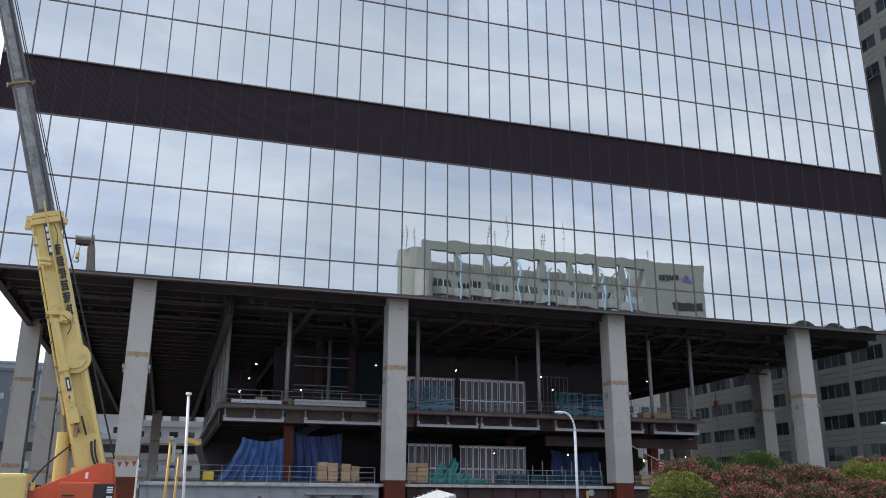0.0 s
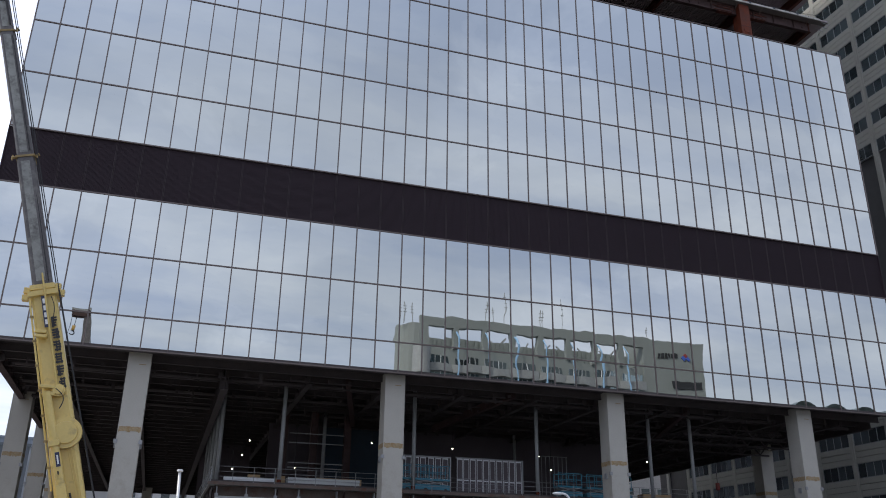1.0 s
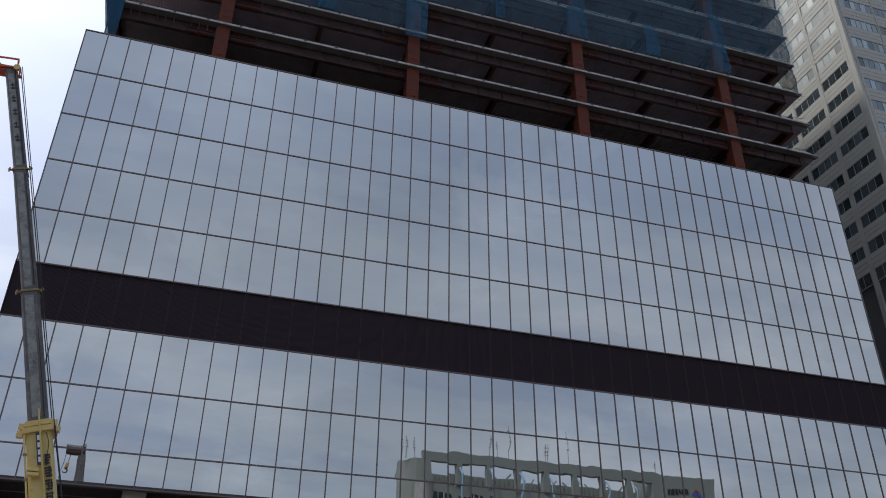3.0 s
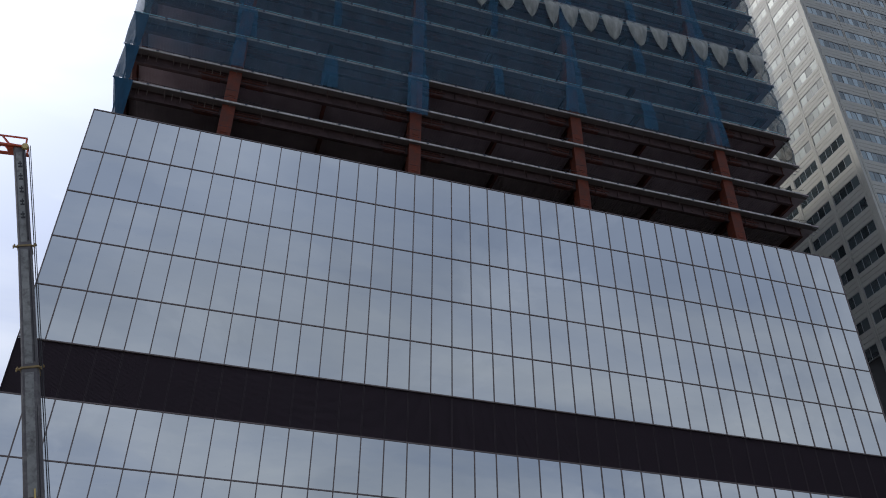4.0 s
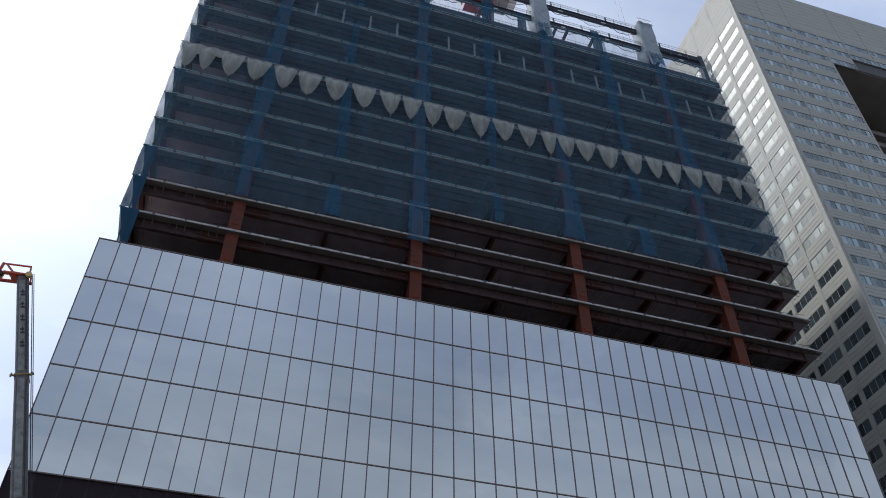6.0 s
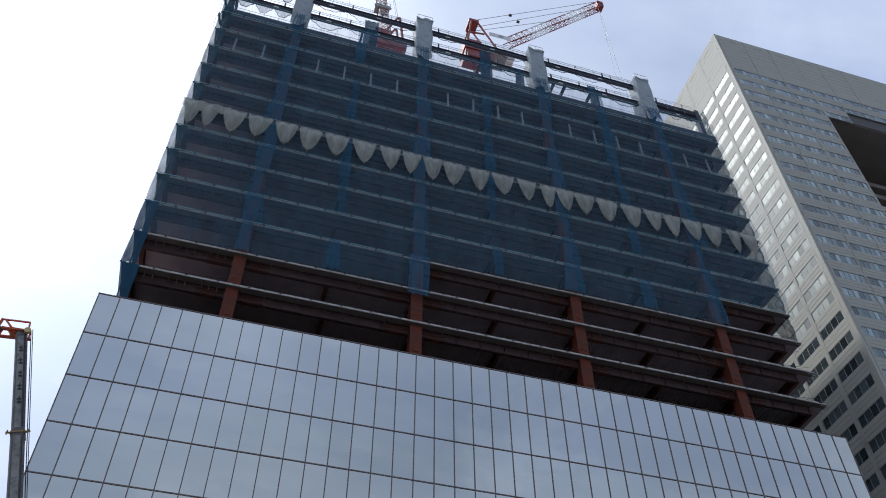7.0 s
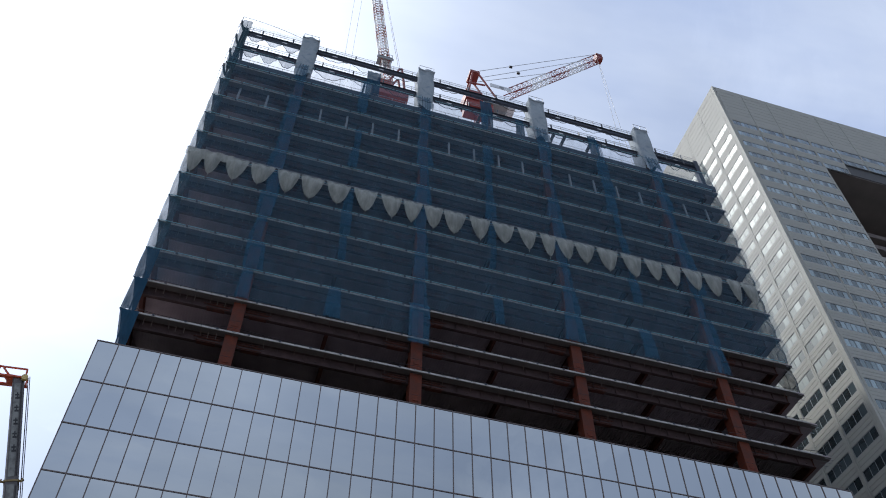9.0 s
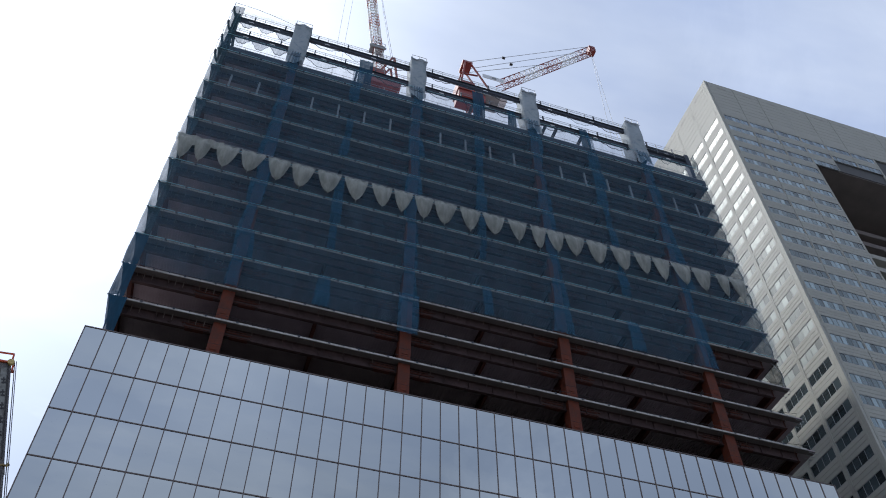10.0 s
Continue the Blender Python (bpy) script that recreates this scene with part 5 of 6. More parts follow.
# ---------------------------------------------------------------- mobile crane
CRX = 26.0
crane = thing("mobile_crane", "yellow mobile crane with an orange deck and a raised grey boom", "crane", (0, CRX, 0))
FOOT, TIP = Vector((-1.92, 0, 2.4)), Vector((-7.70, 0, 22.45))
AX = (TIP - FOOT).normalized()
SIDE = Vector((AX.z, 0, -AX.x))


def along(z, off=0.0, y=0.0):
    """A point on the boom's axis at that height, shifted to its right and towards the back."""
    bow = -0.0013 * max(0.0, z - 10.0) ** 2
    return FOOT + AX * ((z - FOOT.z) / AX.z) + SIDE * off + Vector((bow, y, 0))


def boom_section(name, z0, z1, w0, w1, depth, mat, label):
    bm = bmesh.new()
    rings = []
    for z, w in ((z0, w0), (z1, w1)):
        d = depth * w / w0
        rings.append([along(z, u * w / 2, v * d / 2) for u, v in ((-1, -0.75), (-0.78, -1), (0.78, -1), (1, -0.75), (1, 0.6), (0.6, 1), (-0.6, 1), (-1, 0.6))])
    loft(bm, rings)
    return part(name, bm, mat, crane, label)


base = boom_section("boom_base", 2.1, 9.5, 0.78, 0.66, 0.85, YELLOW, "yellow box boom section")
boom_section("boom_section", 9.4, 13.6, 0.54, 0.50, 0.62, BOOMGREY, "worn grey telescopic section")
boom_section("boom_section", 13.5, 17.9, 0.46, 0.42, 0.55, BOOMGREY, "worn grey telescopic section")
boom_section("boom_section", 17.8, 22.0, 0.40, 0.38, 0.48, BOOMGREY, "worn grey telescopic section")
for z, w, m in ((9.35, 0.8, YELLOW), (9.55, 0.66, YELLOW), (13.62, 0.535, OCHRE), (17.9, 0.455, OCHRE)):
    bm = bmesh.new()
    loft(bm, [[along(z + dz, u * w / 2, v * w * 0.6) for u, v in ((-1, -1), (1, -1), (1, 1), (-1, 1))] for dz in ((-0.07, 0.07) if m == YELLOW else (-0.03, 0.03))])
    for s in (-1, 1):
        c = along(z, s * (w / 2 + 0.08), -0.2)
        if m == YELLOW:
            box(bm, c.x - 0.08, c.x + 0.08, c.y - 0.1, c.y + 0.1, c.z - 0.1, c.z + 0.06)
        else:
            bar(bm, c - SIDE * 0.08 * s, c + SIDE * 0.05 * s + Vector((0, 0, 0.03)), 0.075, sides=7)
            bar(bm, c + Vector((0, -0.05, -0.09)), c + Vector((0, -0.05, 0.07)), 0.05, sides=6)
    part("collar", bm, m, crane, "yellow boom collar" if m == YELLOW else "dull ochre rope guide collar")
# long dark flank seams of the grey sections
for z0, z1, w in ((9.7, 13.5, 0.5), (13.8, 17.7, 0.42), (18.1, 21.9, 0.36)):
    bm = bmesh.new()
    bar(bm, along(z0, w * 0.36, -0.30), along(z1, w * 0.34, -0.22), 0.10, 0.02)
    part("flank_seam", bm, BLACK, crane)
# head
c = TIP + Vector((-0.13, 0, -0.26))
for y in (-0.22, 0.22):
    for u0, v0, u1, v1, w in ((0.36, -0.22, -0.75, -0.32, 0.14), (0.26, 0.18, -0.7, 0.1, 0.05), (0.3, -0.2, 0.24, 0.18, 0.09), (-0.2, -0.25, -0.55, 0.1, 0.08), (-0.72, -0.5, -0.66, 0.1, 0.16)):
        bm = bmesh.new()
        bar(bm, (c.x + u0, y, c.z + v0), (c.x + u1, y, c.z + v1), w, 0.05)
        part("head_plate", bm, ORANGE, crane, "rusty orange plate of the boom head")
boxes("boom_head", ORANGE, crane, (c.x - 0.3, c.x + 0.24, -0.19, 0.19, c.z - 0.34, c.z - 0.12), label="rusty orange boom head", bevel=0.03)
for dx, dz in ((-0.62, -0.42), (0.3, -0.26)):
    bm = bmesh.new()
    bmesh.ops.create_cone(bm, segments=18, radius1=0.11, radius2=0.11, depth=0.12, cap_ends=True, matrix=Matrix.Translation((c.x + dx, -0.3, c.z + dz)) @ Matrix.Rotation(math.pi / 2, 4, "X"))
    part("sheave", bm, YELLOW if dx > 0 else BLACK, crane)
bm = bmesh.new()
bar(bm, (c.x + 0.42, -0.2, c.z - 0.1), along(9.4, 0.42, -0.3), 0.025)
bar(bm, (c.x + 0.36, -0.1, c.z - 0.1), along(9.4, 0.36, -0.1), 0.03)
bar(bm, along(9.4, 0.42, -0.3), along(2.6, 0.62, 0.0), 0.045)
bar(bm, (c.x - 0.65, -0.2, c.z - 0.3), (c.x - 0.95, -0.2, c.z - 0.9), 0.04)
part("hoist_rope", bm, BLACK, crane)
# folded jib on the flank, with brackets and pipes
bm = bmesh.new()
bar(bm, along(3.95, -0.16, -0.6), along(6.55, -0.22, -0.58), 0.23, sides=12)
bar(bm, along(3.7, -0.15, -0.6), along(4.1, -0.16, -0.6), 0.28, 0.24)
bar(bm, along(5.1, -0.19, -0.6), along(5.25, -0.19, -0.6), 0.28, 0.27)
part("folded_jib", bm, YELLOW, crane)
bm = bmesh.new()
bar(bm, along(4.35, -0.17, -0.735), along(4.42, -0.17, -0.735), 0.25, 0.03)
bar(bm, along(3.45, -0.12, -0.6), along(3.7, -0.14, -0.62), 0.08, 0.07)
bar(bm, along(3.35, 0.06, -0.58), along(3.85, 0.03, -0.58), 0.06, sides=6)
for q in range(8):
    a, b2 = q / 8, (q + 1) / 8
    bar(bm, along(6.6 - 0.55 * a, 0.02 + 0.16 * math.sin(3 * a), -0.62), along(6.6 - 0.55 * b2, 0.02 + 0.16 * math.sin(3 * b2), -0.62), 0.025)
    bar(bm, along(9.2 - 0.9 * a, 0.2 + 0.05 * math.sin(5 * a), -0.5), along(9.2 - 0.9 * b2, 0.2 + 0.05 * math.sin(5 * b2), -0.5), 0.02)
part("jib_pins", bm, BLACK, crane, "dark pins and loose hoses")
bm = bmesh.new()
bar(bm, along(4.0, -0.41, -0.5), along(9.2, -0.36, -0.5), 0.055, sides=8)
bar(bm, along(6.6, 0.06, -0.5), along(9.9, 0.05, -0.5), 0.05, sides=8)
bar(bm, along(3.4, 0.2, -0.45), along(5.0, 0.12, -0.46), 0.035, sides=6)
bar(bm, along(3.4, 0.27, -0.45), along(5.0, 0.2, -0.46), 0.035, sides=6)
part("oil_pipe", bm, YELLOW, crane)
for z, r, off in ((5.4, 0.42, 0.12), (6.55, 0.17, 0.08)):
    bm = bmesh.new()
    p = along(z, off, -0.5)
    bmesh.ops.create_cone(bm, segments=28, radius1=r, radius2=r, depth=0.16, cap_ends=True, matrix=Matrix.Translation(p) @ Matrix.Rotation(math.pi / 2, 4, "X"))
    bmesh.ops.create_cone(bm, segments=28, radius1=r * 0.75, radius2=r * 0.7, depth=0.06, cap_ends=True, matrix=Matrix.Translation(p + Vector((0, -0.1, 0))) @ Matrix.Rotation(math.pi / 2, 4, "X"))
    part("hose_drum", bm, YELLOW, crane, "round yellow hose drum")
for z, w in ((3.75, 0.24), (4.6, 0.26), (6.7, 0.42), (8.1, 0.3), (8.22, 0.3), (6.5, 0.34)):
    bm = bmesh.new()
    p = along(z, -0.18 if w < 0.5 else 0, -0.58)
    box(bm, p.x - w / 2, p.x + w / 2, p.y - 0.05, p.y + 0.14, p.z - 0.045, p.z + 0.045)
    part("bracket", bm, YELLOW, crane, bevel=0.015)
p = along(3.55, -0.17, -0.6)
boxes("jib_pin", OCHRE, crane, (p.x - 0.05, p.x + 0.06, p.y - 0.08, p.y + 0.08, p.z - 0.2, p.z + 0.12), bevel=0.02)
# maker's plate and lettering as plain bars
def boom_plate(name, z0, z1, o0, o1, mat, y, label=""):
    bm = bmesh.new()
    loft(bm, [[along(z, o, y + dy) for o, dy in ((o0, 0), (o1, 0), (o1, 0.02), (o0, 0.02))] for z in (z0, z1)])
    return part(name, bm, mat, crane, label)


NAVY = material("navy_plate", (0.02, 0.025, 0.07), 0.4)
for z0, z1, w, y in ((9.75, 13.45, 0.14, -0.316), (13.75, 17.75, 0.125, -0.281), (18.05, 21.7, 0.11, -0.246)):
    boom_plate("worn_face", z0, z1, -w, w * 0.75, WORNFACE, y, "pale worn paint on the boom's face")
for k in range(5):
    z0 = 18.95 + 0.52 * k
    boom_plate("lettering", z0, z0 + 0.07, -0.06, 0.07, INK, -0.252, "black lettering bars")
    boom_plate("lettering", z0 + 0.14, z0 + 0.2, -0.07, 0.06, INK, -0.252, "black lettering bars")
    boom_plate("lettering", z0, z0 + 0.27, -0.015, 0.02, INK, -0.254, "black lettering bars")
boom_plate("maker_plate", 8.34, 9.24, -0.065, 0.065, NAVY, -0.49, "navy maker's plate with pale bars")
for k in range(4):
    boom_plate("plate_mark", 8.42 + 0.2 * k, 8.56 + 0.2 * k, -0.035, 0.04, WHITEPAINT, -0.495)
# six signs painted down the flank, kept as plain strokes
pen = random.Random(5)
for k in range(6):
    z0 = 8.62 - 0.345 * k
    for q in range(4):
        zq = z0 - 0.01 - 0.072 * q
        o0, o1 = 0.1 + pen.choice((0.0, 0.02, 0.05)), 0.29 - pen.choice((0.0, 0.02, 0.05))
        boom_plate("lettering", zq - 0.05, zq, o0, o1, INK, -0.47, "black lettering strokes")
    for o in pen.sample((0.12, 0.16, 0.2, 0.24), 2):
        boom_plate("lettering", z0 - 0.29, z0, o, o + 0.035, INK, -0.472)
for k in range(7):
    p = along(4.6 + 0.68 * k, -0.405 + 0.007 * k, -0.5)
    boxes("pipe_clamp", OCHRE, crane, (p.x - 0.05, p.x + 0.05, p.y - 0.04, p.y + 0.04, p.z - 0.03, p.z + 0.03))
boom_plate("jib_plate", 4.55, 4.92, -0.2, -0.09, NAVY, -0.725, "small navy plate with a pale bar")
boom_plate("plate_mark", 4.62, 4.85, -0.165, -0.125, WHITEPAINT, -0.728)
# lift cylinder
bm = bmesh.new()
bar(bm, (-2.72, -0.1, 1.2), (-2.75, -0.1, 3.45), 0.34, sides=14)
part("lift_cylinder", bm, YELLOW, crane, smooth=False)
bm = bmesh.new()
bar(bm, (-2.75, -0.1, 3.4), (-3.15, -0.1, 6.2), 0.15, sides=12)
part("cylinder_rod", bm, GALV, crane, "bright chrome rod", smooth=True)
bm = bmesh.new()
for q in range(9):
    a, b2 = q / 9, (q + 1) / 9
    bar(bm, (-2.5 - 0.9 * math.sin(a * 1.6), -0.4, 3.1 - 1.3 * a), (-2.5 - 0.9 * math.sin(b2 * 1.6), -0.4, 3.1 - 1.3 * b2), 0.04)
    bar(bm, (-1.98 + 0.35 * a * a, -0.6, 3.2 - 0.9 * a), (-1.98 + 0.35 * b2 * b2, -0.6, 3.2 - 0.9 * b2), 0.06)
    bar(bm, (-1.9 + 0.3 * a * a, -0.6, 3.25 - 0.9 * a), (-1.9 + 0.3 * b2 * b2, -0.6, 3.25 - 0.9 * b2), 0.05)
part("hoses", bm, BLACK, crane)
# turntable, counterweight, cab, carrier
bm = bmesh.new()
prof = [(-4.2, 1.25), (-1.2, 1.25), (-1.38, 2.62), (-1.75, 2.62), (-3.0, 2.05), (-4.2, 1.55)]
loft(bm, [[(x, y, z) for x, z in prof] for y in (-0.75, -0.55)])
part("turntable_side", bm, ORANGE, crane, bevel=0.02)
bm = bmesh.new()
loft(bm, [[(x, y, z) for x, z in prof] for y in (0.55, 0.75)])
part("turntable_side", bm, ORANGE, crane, bevel=0.02)
boxes("turntable_floor", ORANGE, crane, (-4.2, -1.3, -0.55, 0.55, 1.2, 1.5))
bm = bmesh.new()
bmesh.ops.create_cone(bm, segments=24, radius1=0.12, radius2=0.12, depth=1.3, cap_ends=True, matrix=Matrix.Translation((-1.85, 0, 2.42)) @ Matrix.Rotation(math.pi / 2, 4, "X"))
part("boom_pin", bm, BLACK, crane)
boxes("engine_cover", ORANGE, crane, (-2.6, -1.62, -1.15, -0.8, 1.3, 2.12), bevel=0.05)
boxes("tail_plate", BLACK, crane, (-1.75, -1.25, -1.2, -0.78, 1.2, 2.08), bevel=0.02, label="black tail plate with white marks")
for k in range(2):
    for q in range(3):
        boxes("tail_mark", WHITEPAINT, crane, (-1.42 + 0.0, -1.27, -1.215, -1.2, 1.85 - 0.24 * k + 0.06 * q, 1.885 - 0.24 * k + 0.06 * q))
boxes("vent_grille", BLACK, crane, (-2.5, -2.2, -1.17, -1.15, 1.6, 1.64), (-2.5, -2.2, -1.17, -1.15, 1.68, 1.72), (-2.5, -2.2, -1.17, -1.15, 1.76, 1.8))
boxes("deck_label", WHITEPAINT, crane, (-2.02, -1.95, -0.765, -0.75, 2.22, 2.38))
boxes("cab", YELLOW, crane, (-4.6, -3.35, -1.3, -0.3, 1.0, 2.32), bevel=0.1)
boxes("cab_window", WINDOW, crane, (-3.36, -3.33, -1.1, -0.5, 1.6, 2.1))
boxes("lifting_eye", YELLOW, crane, (-3.3, -3.2, -0.9, -0.8, 1.9, 2.1), (-2.4, -2.3, -0.7, -0.6, 2.3, 2.5))
boxes("carrier", YELLOW, crane, (-6.5, 0.6, -1.2, 1.2, 0.65, 1.2), bevel=0.05)
for x in (-5.2, -0.6):
    for y in (-1.1, 1.1):
        bm = bmesh.new()
        bmesh.ops.create_cone(bm, segments=28, radius1=0.65, radius2=0.65, depth=0.45, cap_ends=True, matrix=Matrix.Translation((x, y, 0.65)) @ Matrix.Rotation(math.pi / 2, 4, "X"))
        w = part("wheel", bm, BLACK, crane, bevel=0.03)
        bm = bmesh.new()
        bmesh.ops.create_cone(bm, segments=20, radius1=0.3, radius2=0.26, depth=0.5, cap_ends=True, matrix=Matrix.Translation((x, y, 0.65)) @ Matrix.Rotation(math.pi / 2, 4, "X"))
        part("hub", bm, YELLOW, w)
for i in range(4):
    o = part("pennant", bmesh.new(), ORANGE, None)
    me = bpy.data.meshes.new("pennant")
    me.from_pydata([(0, 0, 0), (0.13, 0, 0.0), (0.065, 0.005, -0.16), (0, 0.012, 0), (0.13, 0.012, 0), (0.065, 0.017, -0.16)], [], [(0, 2, 1), (3, 4, 5), (0, 1, 4, 3), (1, 2, 5, 4), (2, 0, 3, 5)])
    me.materials.append(CRANERED)
    o.data = me
    o.location = (-1.55 + 0.2 * i, 27.0, 2.72 + 0.015 * i)
    tagged(o, "small red warning pennant on a line", "pennant", "red pennants")
line = thing("pennant_line", "thin line on a white post carrying pennants", "line", (0, 27.0, 0))
bm = bmesh.new()
bar(bm, (-3.2, 0.006, 2.71), (-0.78, 0.006, 2.80), 0.012)
part("cord", bm, GALV, line)
bm = bmesh.new()
bar(bm, (-0.78, 0, 0), (-0.78, 0, 2.82), 0.05, sides=8)
part("post", bm, WHITEPAINT, line)


# ---------------------------------------------------------------- street furniture
pole = thing("lamp_post", "slim white lamp post with a round head", "lamp post", (0.5, 29.0, 0))
bm = bmesh.new()
bar(bm, (0.17, 0, 0), (0.0, 0, 4.95), 0.088, sides=12)
part("pole", bm, WHITEPAINT, pole, smooth=True)
bm = bmesh.new()
bmesh.ops.create_cone(bm, segments=20, radius1=0.1, radius2=0.085, depth=0.07, cap_ends=True, matrix=Matrix.Translation((0, 0, 5.0)))
part("head", bm, WHITEPAINT, pole, bevel=0.01)


def street_lamp(x, y, top, reach):
    s = thing("street_lamp", "white street lamp with a curved arm", "street lamp", (x, y, 0), "street lamps")
    bm = bmesh.new()
    pts = [(0, 0, 0), (0, 0, top - 1.2)]
    pts += [(-abs(reach) * (1 - math.cos(a * math.pi / 16)) * 0.9, 0, top - 1.2 + 1.1 * math.sin(a * math.pi / 16)) for a in range(1, 9)]
    for a, b in zip(pts, pts[1:]):
        bar(bm, a, b, 0.17 if b[2] < top - 1 else 0.13, sides=10)
    part("pole", bm, WHITEPAINT, s, smooth=True)
    e = pts[-1]
    bm = bmesh.new()
    rings = []
    for u, w, h in ((0.05, 0.05, 0.04), (-0.1, 0.12, 0.08), (-0.35, 0.15, 0.1), (-0.55, 0.1, 0.06), (-0.62, 0.03, 0.02)):
        rings.append([(e[0] + u, w * math.cos(q), e[2] - 0.02 + h * math.sin(q)) for q in [k * math.pi / 5 for k in range(10)]])
    loft(bm, rings)
    part("lamp_head", bm, WHITEPAINT, s, smooth=True)


street_lamp(23.54, 48.0, 7.1, 0.8)
street_lamp(48.15, 48.0, 7.2, 0.8)

YPOLE = material("ochre_pole", (0.55, 0.33, 0.08), 0.5)
for x, y, h in ((0.02, 29.5, 3.55), (0.32, 29.8, 3.15)):
    p = thing("site_pole", "ochre yellow site pole with a dark fitting", "pole", (x, y, 0), "site poles")
    bm = bmesh.new()
    bar(bm, (0, 0, 0), (0.06, 0, h), 0.085, sides=10)
    part("shaft", bm, YPOLE, p, smooth=True)
    bm = bmesh.new()
    box(bm, -0.06, 0.14, -0.08, 0.08, h, h + 0.12)
    part("cap", bm, GREYPAINT, p, bevel=0.02)
    boxes("fitting", GREYPAINT, p, (0.12, 0.24, -0.06, 0.06, h - 0.7, h - 0.05))

case = thing("equipment_case", "tilted white riveted metal case on a post", "case", (6.1, 20.0, 0))
bm = bmesh.new()
box(bm, -0.46, 0.46, -0.3, 0.3, -0.26, 0.26)
o = part("shell", bm, CASEGREY, case, bevel=0.05)
m_tilt = pose(0, 0, 1.53, 12, -14, 30)
o.matrix_basis = m_tilt
rv = bmesh.new()
bmesh.ops.create_icosphere(rv, subdivisions=1, radius=0.022)
rivet = mesh_of("rivet", rv, GALV)
for i in range(6):
    for sy in (-0.28, 0.28):
        r = part("rivet", rivet, None, case)
        r.location = m_tilt @ Vector((-0.4 + 0.16 * i, sy, 0.27))
bm = bmesh.new()
bar(bm, (0, 0, 0), (0, 0, 1.5), 0.1, sides=10)
part("post", bm, GALV, case)
mirror_post = thing("marker_post", "small orange marker post with a round grey disc", "marker post", (24.2, 48, 0))
boxes("post", YPOLE, mirror_post, (-0.06, 0.06, -0.05, 0.05, 0, 2.4))
bm = bmesh.new()
bmesh.ops.create_cone(bm, segments=18, radius1=0.2, radius2=0.2, depth=0.05, cap_ends=True, matrix=Matrix.Translation((0.25, 0, 2.3)) @ Matrix.Rotation(math.pi / 2, 4, "X"))
part("disc", bm, GREYPAINT, mirror_post)


# ---------------------------------------------------------------- shrubs
def leaf_material(name, a, b):
    m = bpy.data.materials.new(name)
    m.use_nodes = True
    n, l = m.node_tree.nodes, m.node_tree.links
    geo = n.new("ShaderNodeNewGeometry")
    ramp = n.new("ShaderNodeValToRGB")
    ramp.color_ramp.elements[0].color, ramp.color_ramp.elements[1].color = (*a, 1), (*b, 1)
    l.new(geo.outputs["Random Per Island"], ramp.inputs[0])
    bs = n["Principled BSDF"]
    l.new(ramp.outputs[0], bs.inputs["Base Color"])
    bs.inputs["Roughness"].default_value = 0.75
    bs.inputs["Specular IOR Level"].default_value = 0.2
    bs.inputs["Subsurface Weight"].default_value = 0.0
    return m


LIME = leaf_material("lime_leaves", (0.06, 0.082, 0.016), (0.21, 0.235, 0.05))
OLIVE = leaf_material("oleander_leaves", (0.045, 0.052, 0.026), (0.10, 0.098, 0.05))
DARKLEAF = leaf_material("dark_leaves", (0.02, 0.042, 0.01), (0.075, 0.105, 0.028))
PINK = leaf_material("pink_flowers", (0.24, 0.04, 0.05), (0.42, 0.095, 0.11))
BARK = material("bark", (0.11, 0.085, 0.06), 0.9, 0, 0.3)


